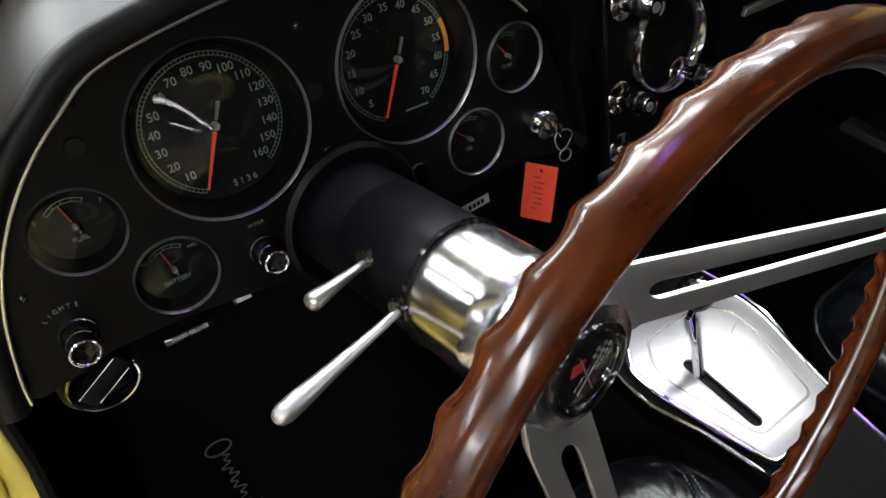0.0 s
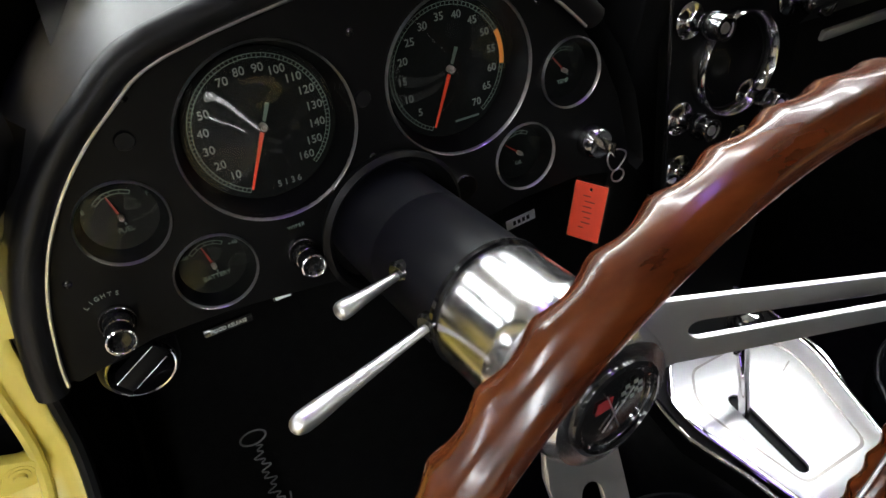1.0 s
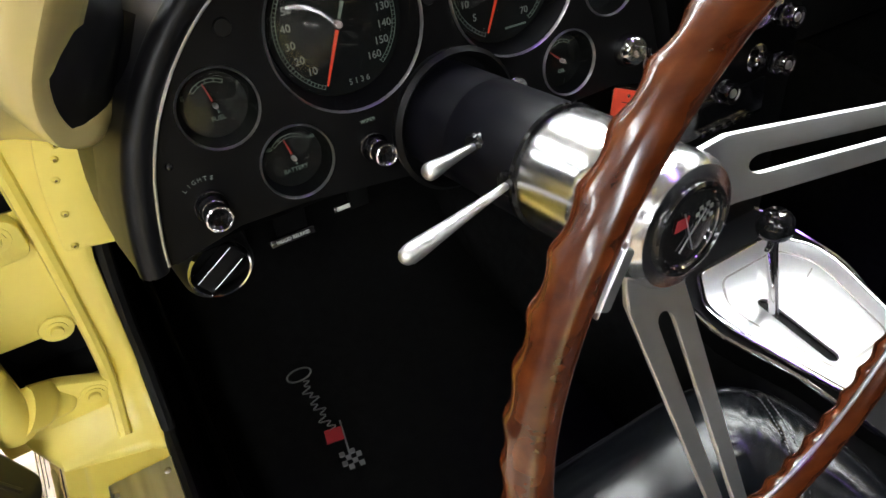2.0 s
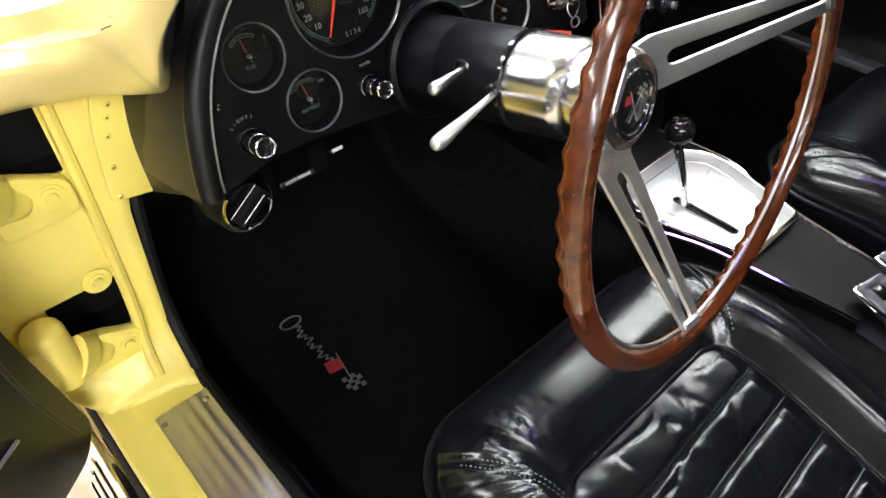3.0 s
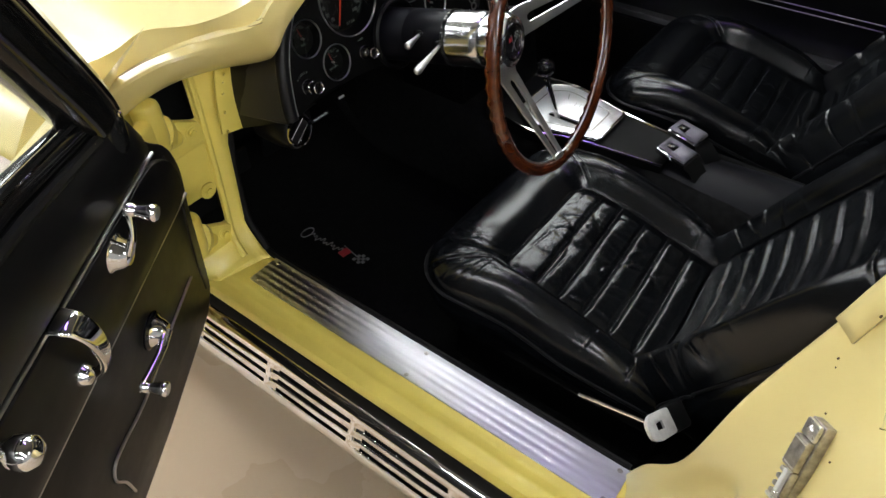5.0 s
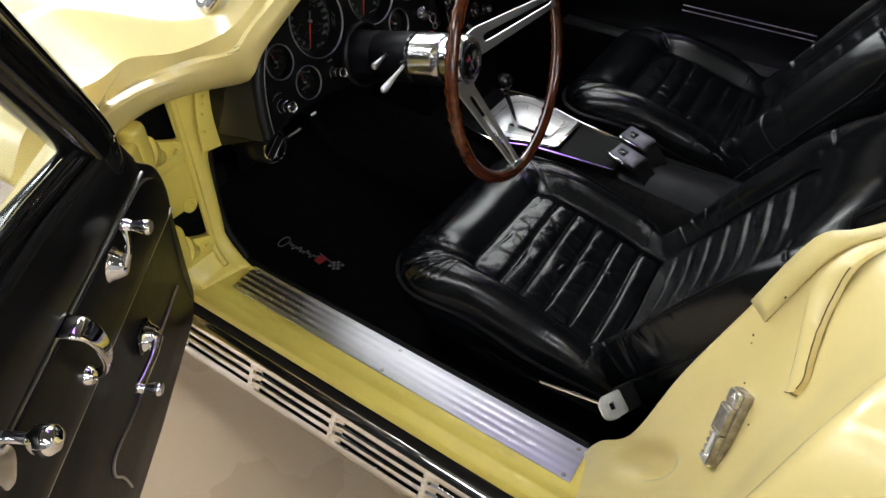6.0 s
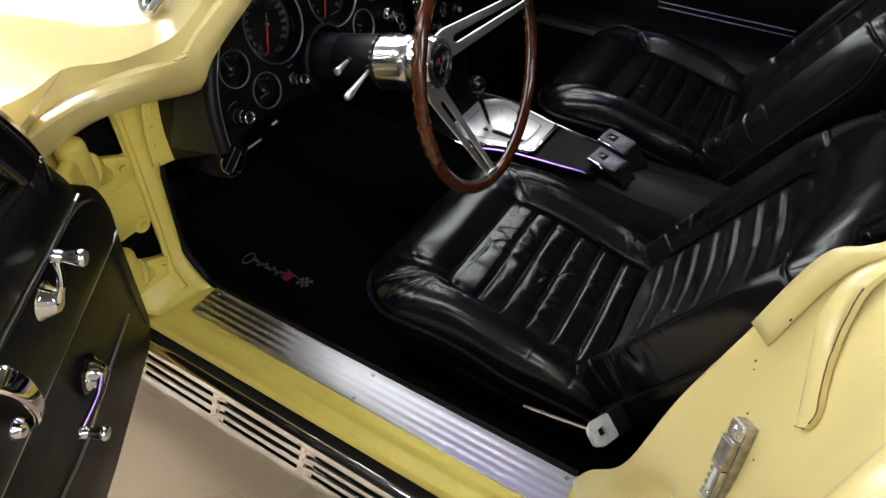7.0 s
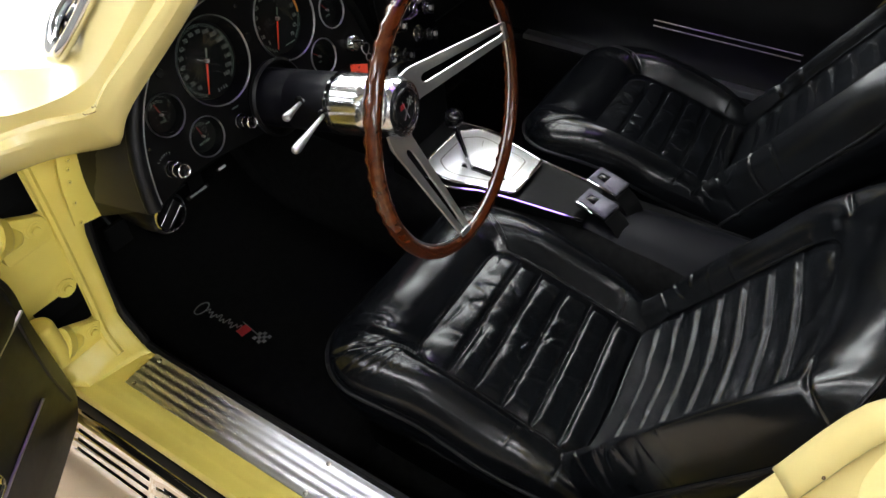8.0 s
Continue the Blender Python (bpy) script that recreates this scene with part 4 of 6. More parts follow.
part("caption_bars", joined(*[box(x, x + 0.0032, -0.0022, 0.0022, 0.0012, 0.0015, m=tag_m) for x in (-0.009, -0.004, 0.001, 0.006)]), RUBBER, caption_plate)
# fresh-air vent under the panel's end
vent = part("air_vent", lathe([(0.0295, -0.03), (0.0295, 0.0), (0.0282, 0.003), (0.0268, 0.0025), (0.0255, -0.002), (0.0215, -0.016), (0.0205, -0.028)], (-0.484, 0.550, 0.605), (0.05, -1, 0.12), 40), CHROME, dash, "round chrome air vent")
vrot = Matrix.Translation((-0.484, 0.550, 0.605)) @ basis((0.05, -1, 0.12)).to_4x4() @ pose(0, 0, 0, 0, 0, 33)
flap = part("flap", box(-0.0235, 0.0235, -0.0100, 0.0080, -0.014, 0.0, 0.001, m=vrot), RUBBER, vent, "black flap with bright edges")
for y, w in ((-0.0100, 0.0190), (0.0080, 0.0225)):
    part("flap_edge", tube([vrot @ Vector((x, y, 0.0004)) for x in (-w, w)], 0.0004, 6), SPOKE, flap)
part("vent_back", lathe([(0.0001, -0.027), (0.0285, -0.027)], (-0.484, 0.550, 0.605), (0.05, -1, 0.12), 30), RUBBER, vent)
part("vent_pod", lathe([(0.030, -0.001), (0.034, -0.006), (0.036, -0.04), (0.030, -0.09)], (-0.484, 0.550, 0.605), (0.05, -1, 0.12), 30), BLACK_VINYL, dash)
# ignition lock
part("ignition_lock", lathe([(0.0165, 0.0), (0.0165, 0.004), (0.0145, 0.014), (0.0125, 0.016), (0.0001, 0.016)], (0, 0, 0), (0, 0, 1), 28, G(-0.0455, 0.7140)), DARK_CHROME, dash, "darker chrome ignition lock")
part("trip_reset", lathe([(0.012, 0.0), (0.012, 0.006), (0.0105, 0.009), (0.0001, 0.009)], (0, 0, 0), (0, 0, 1), 24, G(-0.1870, 0.7162)), CHROME, dash)

keys = thing("key_with_tag", G(-0.0325, 0.6915) @ Vector((0, 0, 0.02)), "car key with a red printed tag hanging from the ignition", "key")
km = G(-0.0425, 0.7130, 0.016)
part("key", box(-0.0010, 0.0010, -0.007, 0.007, 0.0, 0.016, 0.0006, m=km), DARK_CHROME, keys)
rm = G(-0.0375, 0.7010, 0.028)
part("ring", tube([rm @ Vector((0.0105 * math.cos(a), 0.0105 * math.sin(a), 0.002 * math.sin(2 * a))) for a in [2 * math.pi * k / 28 for k in range(28)]], 0.0008, 6, closed=True), STEEL, keys)
part("small_ring", tube([G(-0.0360, 0.6850, 0.028) @ Vector((0.0065 * math.cos(a), 0.0065 * math.sin(a), 0.001 * math.cos(a))) for a in [2 * math.pi * k / 24 for k in range(24)]], 0.0009, 6, closed=True), STEEL, keys)
tm = Matrix.Translation((-0.0630, 0.4823, 0.6568)) @ pose(0, 0, 0, 78.2, 0, -57.5) @ pose(0, 0, 0, 0, 0, 3) @ Matrix.Diagonal((1.0, 1.20, 1.0, 1.0))
part("sleeve", plate([rounded([(-0.0172, -0.0285), (0.0172, -0.0285), (0.0172, 0.0265), (-0.0172, 0.0265)], 0.002)], 0.0012, tm, 0.0002), GLASS, keys)
tag = part("tag", plate([rounded([(-0.0158, -0.0262), (0.0158, -0.0262), (0.0158, 0.0245), (-0.0158, 0.0245)], 0.001), circle(0, 0.0195, 0.0018, 12)], 0.0008, tm @ Matrix.Translation((0, 0, 0.0012)), 0.0001), RED_TAG, keys, "red tag")
bars = []
for k in range(7):
    w = (0.007, 0.010, 0.0085, 0.0095, 0.006, 0.0088, 0.005)[k]
    x0 = (-0.006, -0.004, -0.005, -0.005, -0.002, -0.004, -0.006)[k]
    bars.append(box(x0, x0 + w, 0.013 - k * 0.0048, 0.0140 - k * 0.0048, 0.0020, 0.0022, m=tm))
part("print", joined(*bars), mat("tag_print", (0.25, 0.02, 0.015), 0.6), tag)

# ---- centre stack ----
stack = thing("centre_stack", (CX, 0.50, 0.42), "black centre stack with clock, radio and chrome knobs", "radio stack")


def S(x, z, depth=0.0):
    o = Vector((x, 0.522 + 0.22 * (z - 0.717), z)) + OUT * depth
    return Matrix(((1, 0, 0, o.x), (0, UP.y, OUT.y, o.y), (0, UP.z, OUT.z, o.z), (0, 0, 0, 1)))


part("face_plate", plate([rounded([(-0.075, -0.30), (0.075, -0.30), (0.105, -0.1), (0.120, 0.125), (-0.076, 0.125), (-0.072, -0.1)], 0.012)], 0.01, S(CX + 0.028, 0.717, -0.005), 0.001), BLACK_PAINT, stack)
part("side_trim", tube([S(0.049, 0.84) @ Vector((0, 0, 0.002)), S(0.054, 0.72) @ Vector((0, 0, 0.002)), S(0.062, 0.62) @ Vector((0, 0, 0.002)), S(0.060, 0.45) @ Vector((0, 0, 0.002))], 0.0022, 8), DARK_CHROME, stack, "bright edge trim")
part("stack_body", box(0.02, 0.20, 0.545, 0.74, 0.40, 0.84, 0.006), BLACK_PAINT, stack)
ck = part("clock", lathe([(0.054, -0.002), (0.054, 0.008), (0.051, 0.010), (0.048, 0.006), (0.044, -0.018), (0.0001, -0.019)], (0, 0, 0), (0, 0, 1), 44, S(0.140, 0.739)), DIAL, stack, "round clock in a chrome cup")
part("clock_rim", lathe([(0.0545, 0.0), (0.0545, 0.014), (0.0525, 0.0165), (0.0485, 0.0125), (0.0475, 0.004)], (0, 0, 0), (0, 0, 1), 44, S(0.140, 0.739)), DARK_CHROME, ck)
part("clock_marks", merged([plate([[(0.030, -0.0006), (0.035, -0.0006), (0.035, 0.0006), (0.030, 0.0006)]], 0.0003, S(0.140, 0.739, -0.0178) @ pose(0, 0, 0, 0, 0, 30 * k)) for k in range(12)] + [plate([[(-0.004, -0.0006), (0.022, -0.0003), (0.022, 0.0003), (-0.004, 0.0006)]], 0.0003, S(0.140, 0.739, -0.0165) @ pose(0, 0, 0, 0, 0, a)) for a in (70, 160)]), WHITE_INK, ck)
cg = part("clock_glass", dome(0.048, 0.005, S(0.140, 0.739, 0.006)), GLASS, ck)
cg.visible_shadow = False
for x, z in ((0.075, 0.794), (0.074, 0.697), (0.171, 0.697), (0.216, 0.786), (0.078, 0.638), (0.168, 0.645)):
    knob(stack, "radio_knob", 0.0125, 0.046, S(x, z), "fluted chrome knob")
radio = part("radio", plate([rounded([(-0.070, -0.022), (0.070, -0.022), (0.070, 0.022), (-0.070, 0.022)], 0.004)], 0.008, S(0.11, 0.600, 0.003), 0.001), DARK_CHROME, stack, "chrome-faced radio")
part("radio_dial", plate([rounded([(-0.045, -0.012), (0.045, -0.012), (0.045, 0.012), (-0.045, 0.012)], 0.002)], 0.003, S(0.11, 0.603, 0.0085)), BLACK_GLOSS, radio)
for k in range(5):
    part("push_button", box(-0.007, 0.007, -0.004, 0.004, 0.006, 0.016, 0.001, m=S(0.11 - 0.036 + 0.018 * k, 0.584)), DARK_CHROME, radio)
part("heater_slide", plate([rounded([(-0.060, -0.03), (0.060, -0.03), (0.060, 0.03), (-0.060, 0.03)], 0.006), *[slot2d(-0.045, y, 0.045, y, 0.0025) for y in (-0.012, 0.012)]], 0.004, S(0.11, 0.52, 0.002), 0.0005), SPOKE, stack)

# passenger side of the dashboard
pd = thing("glove_box_panel", (0.46, 0.62, 0.6), "black padded dashboard with bright trim on the passenger side", "dashboard")
part("pad", loft([[(x, 0.50, 0.78), (x, 0.49, 0.80), (x, 0.50, 0.825), (x, 0.53, 0.845), (x, 0.60, 0.865), (x, 0.78, 0.87)] for x in (0.19, 0.4, 0.6, 0.73)], closed=False), BLACK_VINYL, pd)
part("glove_door", plate([rounded([(-0.24, -0.07), (0.24, -0.07), (0.25, 0.08), (-0.25, 0.08)], 0.015)], 0.012, Matrix.Translation((0.46, 0.545, 0.70)) @ pose(0, 0, 0, 76), 0.002), BLACK_PAINT, pd)
part("trim_strip", box(0.235, 0.72, 0.496, 0.502, 0.750, 0.762, 0.002), SPOKE, pd)
part("lower_shell", loft([[(x, 0.53, 0.62), (x, 0.60, 0.58), (x, 0.78, 0.58)] for x in (0.19, 0.73)], closed=False), BLACK_PAINT, pd)
part("dash_top", loft([[(x, 0.60, 0.866), (x, 0.72, 0.885), (x, 0.80, 0.88)] for x in (-0.45, -0.1, 0.2, 0.73)], closed=False), BLACK_VINYL, pd)

# ---- steering column and wheel ----
W = Vector((-0.2378, 0.1775, 0.7809))           # centre of the rim
AX = Vector((0.0736, -0.9783, 0.1935)).normalized()   # wheel axis, towards the driver
HUB = W - AX * 0.122
WR = 0.2010


def WM(depth=0.0, turn=0.0):
    x = Vector((0, 0, 1)).cross(AX).normalized()
    y = AX.cross(x)
    r = Matrix((x, y, AX)).transposed().to_4x4()
    return Matrix.Translation(W + AX * depth) @ r @ pose(0, 0, 0, 0, 0, turn)


wheel = thing("steering_wheel", HUB, "teak-rimmed steering wheel with slotted aluminium spokes", "steering wheel")
# wooden rim with finger notches
N_RIM, N_SEC = 576, 16
rings = []
for k in range(N_RIM):
    a = 2 * math.pi * k / N_RIM
    notch = 0.0030 * (math.sqrt(math.sin(28 * a) ** 2 + 0.05) - 0.22)
    cr = Vector((math.cos(a), math.sin(a), 0))
    ring_pts = []
    for j in range(N_SEC):
        b = 2 * math.pi * j / N_SEC
        c, s = math.cos(b), math.sin(b)
        r = 0.0106
        if s < 0.0:
            r -= notch * sstep(0.0, 0.8, -s)
        ring_pts.append(WM() @ (cr * (WR + r * 0.95 * c) + Vector((0, 0, r * 1.12 * s))))
    rings.append(ring_pts)
part("rim", loft(rings, loop=True), WOOD, wheel, "varnished teak rim with finger notches")
part("rim_band", tube([WM(0.0) @ Vector(((WR - 0.0112) * math.cos(2 * math.pi * k / 120), (WR - 0.0112) * math.sin(2 * math.pi * k / 120), 0.001)) for k in range(120)], 0.0016, 6, closed=True), SPOKE, wheel)
for a in (13.5, -101.0, 149.0):
    length = WR - 0.012
    outl = rounded([(0.028, -0.030), (0.060, -0.0285), (length, -0.0145), (length, 0.0145), (0.060, 0.0285), (0.028, 0.030)], [0.001, 0.02, 0.002, 0.002, 0.02, 0.001], 6)
    hole = [(x, y) for x, y in slot2d(0.072, 0, length - 0.010, 0, 0.0078)]
    hole = [(x, y * (1.15 - 0.55 * (x - 0.07) / (length - 0.07))) for x, y in hole]
    me = plate([outl, hole], 0.0034, Matrix.Identity(4), 0.0006)
    bm = bmesh.new()
    bm.from_mesh(me)
    bpy.data.meshes.remove(me)
    for xcut in (0.045, 0.058, 0.07, 0.10, 0.14, 0.17):
        bmesh.ops.bisect_plane(bm, geom=list(bm.verts) + list(bm.edges) + list(bm.faces), plane_co=(xcut, 0, 0), plane_no=(1, 0, 0))
    for v in bm.verts:
        x = v.co.x
        if x > 0.055:
            v.co.z += -0.094 + 0.100 * (x - 0.055) / (length - 0.055)
        else:
            v.co.z += -0.094 - 0.006 * (0.055 - x) / 0.03
    bm.transform(WM(0.0, a))
    part("spoke", bm, SPOKE, wheel, "slotted satin aluminium spoke", sharp=30)
    part("spoke_foot", box(length - 0.007, length + 0.004, -0.0125, 0.0125, 0.003, 0.0075, 0.0015, m=WM(0.0, a)), SPOKE, wheel)
hm_ = WM(-0.060)
part("hub", lathe([(0.030, -0.068), (0.0445, -0.064), (0.0465, -0.056), (0.0465, -0.034), (0.0450, -0.026), (0.0415, -0.0205), (0.035, -0.0195), (0.0325, -0.0195), (0.031, -0.024)], (0, 0, 0), (0, 0, 1), 48, hm_), SATIN_CHROME, wheel, "polished chrome hub")
part("horn_ring", lathe([(0.0318, -0.024), (0.0330, -0.0200), (0.0318, -0.0165), (0.0295, -0.0155), (0.0280, -0.0175), (0.0275, -0.020)], (0, 0, 0), (0, 0, 1), 48, hm_), BLACK_GLOSS, wheel)
cap = part("horn_button", lathe([(0.0280, -0.0195), (0.0262, -0.0178), (0.0252, -0.0195), (0.0001, -0.0190)], (0, 0, 0), (0, 0, 1), 40, hm_), BLACK_GLOSS, wheel, "black horn button with crossed flags emblem")
part("button_ring", lathe([(0.0280, -0.0185), (0.0272, -0.0168), (0.0260, -0.0175), (0.0256, -0.0195)], (0, 0, 0), (0, 0, 1), 40, hm_), CHROME, cap)
em = hm_ @ Matrix.Translation((0, 0, -0.0183)) @ pose(0, 0, 0, 0, 0, -14)
squares = [box(0.004 + 0.0032 * i, 0.0070 + 0.0032 * i, 0.000 + 0.0032 * j, 0.0030 + 0.0032 * j, 0, 0.0005, m=em @ pose(0, 0, 0, 0, 0, 18)) for i in range(5) for j in range(4) if (i + j) % 2 == 0]
part("checked_flag", joined(*squares), WHITE_INK, cap)
part("red_flag", plate([[(-0.016, 0.0), (-0.005, 0.002), (-0.005, 0.010), (-0.016, 0.008)]], 0.0006, em), RED_CLOTH, cap)
part("flag_poles", joined(box(-0.0004, 0.0004, -0.018, 0.014, 0, 0.0006, m=em @ pose(0.003, 0, 0, 0, 0, -32)), box(-0.0004, 0.0004, -0.018, 0.014, 0, 0.0006, m=em @ pose(-0.003, 0, 0, 0, 0, 32))), SPOKE, cap)

column = thing("steering_column", HUB + Vector((0, 0.2, -0.05)), "black steering column with chrome collar and two levers", "steering column")
C0 = HUB - AX * 0.002
CM = Matrix.Translation(C0) @ basis(AX).to_4x4()
part("collar", lathe([(0.0300, 0.0), (0.0440, -0.004), (0.0475, -0.012), (0.0475, -0.016), (0.0475, -0.022), (0.0475, -0.058), (0.0475, -0.062), (0.0468, -0.066), (0.044, -0.066)], (0, 0, 0), (0, 0, 1), 56, CM), SATIN_CHROME, column, "polished chrome collar")
part("seam_ring", lathe([(0.0468, -0.066), (0.0492, -0.067), (0.0492, -0.071), (0.0468, -0.073)], (0, 0, 0), (0, 0, 1), 56, CM), BLACK_GLOSS, column)
part("jacket", lathe([(0.0466, -0.068), (0.0472, -0.074), (0.0472, -0.150), (0.0462, -0.153), (0.0462, -0.156), (0.0472, -0.159), (0.0472, -0.30)], (0, 0, 0), (0, 0, 1), 48, CM), COLUMN_PAINT, column, "satin black column jacket")


part("column_bezel", lathe([(0.054, -0.212), (0.062, -0.206), (0.064, -0.198), (0.060, -0.194), (0.056, -0.198)], (0, 0, 0), (0, 0, 1), 48, CM), BLACK_PAINT, column)


def lever(root, tip, r, name):
    root, tip = Vector(root), Vector(tip)
    d = tip - root
    ts = [0, 0.05, 0.3, 0.6, 0.85, 0.93, 0.97, 0.99, 1.0]
    rs = [0.42, 0.45, 0.55, 0.75, 1.0, 1.0, 0.8, 0.5, 0.08]
    lv = part(name, tube([root + d * t for t in ts], [r * k for k in rs], 14), SPOKE, column, "satin metal lever with swollen end")
    part("lever_socket", lathe([(0.010, -0.004), (0.010, 0.002), (0.008, 0.004), (0.0001, 0.004)], root, d, 18), BLACK_GLOSS, lv)


lever((-0.296, 0.413, 0.7540), (-0.350, 0.397, 0.759), 0.0066, "signal_lever")
lever((-0.298, 0.368, 0.748), (-0.404, 0.334, 0.757), 0.0068, "tilt_lever")

# ---- centre console ----
console = thing("centre_console", (CX, 0.2, 0.405), "black centre console with bright shift plate and edge trims", "console")
part("body", loft([[(CX - w, y, 0.40), (CX - w, y, z - 0.004), (CX - w + 0.004, y, z), (CX + w - 0.004, y, z), (CX + w, y, z - 0.004), (CX + w, y, 0.40)] for y, w, z in ((0.045, 0.058, 0.425), (0.10, 0.064, 0.426), (0.24, 0.082, 0.429), (0.32, 0.110, 0.431), (0.385, 0.108, 0.432), (0.47, 0.094, 0.436))], closed=False), BLACK_PAINT, console)
for s in (-1, 1):
    path = [(CX + s * w, y, z) for y, w, z in ((0.045, 0.0585, 0.4255), (0.10, 0.0645, 0.4265), (0.24, 0.0825, 0.4295), (0.32, 0.1105, 0.4315), (0.385, 0.1085, 0.4325), (0.46, 0.0945, 0.4365))]
    part("edge_trim", tube(smooth_path(path, 4), 0.0032, 8), CHROME, console, "bright edge trim")
hexa = [(-0.055, -0.108), (0.055, -0.108), (0.086, 0.01), (0.086, 0.045), (0.058, 0.082), (-0.058, 0.082), (-0.086, 0.045), (-0.086, 0.01)]
pm = Matrix.Translation((CX + 0.002, 0.312, 0.4335))
slot = slot2d(-0.035, 0.015, -0.035, -0.075, 0.0085)
shift_plate = part("shift_plate", plate([rounded([(x * 1.11, y * 1.09) for x, y in hexa], 0.013), slot], 0.003, pm, 0.0008), PLATE_ALU, console, "bright satin shift plate")
outer_hex = [(x * 1.17, y * 1.15) for x, y in hexa]
part("plate_frame", plate([rounded(outer_hex, 0.014), rounded([(x * 0.955, y * 0.955) for x, y in outer_hex], 0.013)], 0.006, pm @ Matrix.Translation((0, 0, 0.001)), 0.001), CHROME, console, "raised chrome border of the shift plate")
inner_hex = [(x * 0.86, y * 0.86) for x, y in hexa]
part("plate_groove", plate([rounded(inner_hex, 0.012), rounded([(x * 0.965, y * 0.965) for x, y in inner_hex], 0.012)], 0.0006, pm @ Matrix.Translation((0, 0, 0.0023))), STEEL, shift_plate)
part("slot_boot", box(-0.048, -0.022, -0.088, 0.028, -0.010, -0.004, m=pm), RUBBER, shift_plate)
part("engraving", joined(*[box(0.016 + 0.008 * i, 0.0215 + 0.008 * i, 0.000 + 0.012 * j, 0.0012 + 0.012 * j, 0.0022, 0.0025, m=pm @ pose(0, 0, 0, 0, 0, 4)) for i in range(3) for j in (-2, -1)], box(0.046, 0.066, 0.000, 0.0016, 0.0022, 0.0026, m=pm @ pose(0, 0, 0, 0, 0, 20))), STEEL, shift_plate)

part("tunnel_cover", loft([[(CX - w, y, 0.375), (CX - w, y, 0.394), (CX - w * 0.8, y, 0.408), (CX - w * 0.4, y, 0.417), (CX, y, 0.420), (CX + w * 0.4, y, 0.417), (CX + w * 0.8, y, 0.408), (CX + w, y, 0.394), (CX + w, y, 0.375)] for y, w in ((0.045, 0.062), (-0.05, 0.078), (-0.20, 0.092), (-0.40, 0.098), (-0.62, 0.100))], closed=False), COLUMN_PAINT, console, "black cover of the tunnel behind the shift plate")
shifter = thing("gear_shift", (0.06, 0.317, 0.43), "chrome gear lever with black ball knob", "gear lever")
part("stalk", tube(smooth_path([(0.066, 0.310, 0.425), (0.062, 0.325, 0.47), (0.055, 0.340, 0.52), (0.052, 0.345, 0.545)], 5), 0.0062, 12), CHROME, shifter)
part("knob", lathe([(0.006, -0.014), (0.012, -0.014), (0.0185, -0.008), (0.0205, 0.001), (0.019, 0.010), (0.014, 0.0165), (0.007, 0.0195), (0.0001, 0.020)], (0.0515, 0.3465, 0.553), (-0.1, 0.15, 1), 28), BLACK_GLOSS, shifter, "glossy black ball")
part("knob_inlay", lathe([(0.010, 0.0178), (0.009, 0.0205), (0.0001, 0.0212)], (0.0515, 0.3465, 0.553), (-0.1, 0.15, 1), 20), CHROME, shifter)
part("t_handle", box(-0.018, 0.018, -0.003, 0.003, -0.003, 0.003, 0.0015, m=pose(0.053, 0.343, 0.532, 0, 0, 20)), CHROME, shifter)

# ---- seat belt buckles on the tunnel ----
BUCKLE = mat("dull_buckle_metal", (0.13, 0.125, 0.145), 0.4, 0.9, var=0.1, scale=80)


def buckle(m, parent_label):
    b = thing("belt_buckle", m @ Vector((0, 0, -0.01)), parent_label, "seat belt", "belt buckles")
    part("body", box(-0.024, 0.024, -0.037, 0.037, -0.008, 0.006, 0.004, m=m), CHROME, b)
    part("push_plate", plate([rounded([(-0.021, -0.034), (0.021, -0.034), (0.021, 0.034), (-0.021, 0.034)], 0.003), rounded([(-0.011, 0.002), (0.011, 0.002), (0.008, 0.024), (-0.008, 0.024)], 0.002)], 0.002, m @ Matrix.Translation((0, 0, 0.008)), 0.0005), BUCKLE, b)
    part("button", box(-0.009, 0.009, 0.003, 0.022, 0.004, 0.0085, 0.001, m=m), BLACK_GLOSS, b)
    part("lower_plate", plate([[(-0.019, -0.032), (0.019, -0.032), (0.013, -0.004), (-0.013, -0.004)]], 0.001, m @ Matrix.Translation((0, 0, 0.0098)), 0.0004), BUCKLE, b)
    part("webbing", loft([[m @ Vector((x, -0.03 - 0.02 * k, -0.004 - 0.006 * k * k)) for x in (-0.022, 0.022)] for k in range(5)], closed=False), RUBBER, b)


buckle(pose(0.0785, 0.032, 0.4440, 4, -8, -14), "chrome seat belt buckle lying on the console end")
buckle(pose(0.1420, 0.036, 0.4540, 4, -8, -14), "chrome seat belt buckle lying on the console end")

# ---- seats ----


def ridge(p, width):
    return max(0.0, 1 - abs(noise.noise(p)) / width)


def round_box(x, y, hx, y0, y1, r):
    """Signed distance to a rectangle with rounded corners, negative inside."""
    qx, qy = abs(x) - hx + r, abs(y - (y0 + y1) / 2) - (y1 - y0) / 2 + r
    return math.hypot(max(qx, 0), max(qy, 0)) + min(max(qx, qy), 0) - r


def pleat(y, seams, swell, x, power=0.6):
    """Height of soft pleats between sewn seams, each seam a narrow valley for its welt."""
    wob = 0.0016 * noise.noise(Vector((x * 14, y * 3, 2.2)))
    y += wob
    best = min(abs(y - s) for s in seams)
    lower = max([s for s in seams if s <= y], default=seams[0] - 0.05)
    upper = min([s for s in seams if s > y], default=seams[-1] + 0.05)
    k = min(1.0, max(0.0, (y - lower) / (upper - lower)))
    return swell * (4 * k * (1 - k)) ** power - 0.0040 * math.exp(-(best / 0.0050) ** 2)


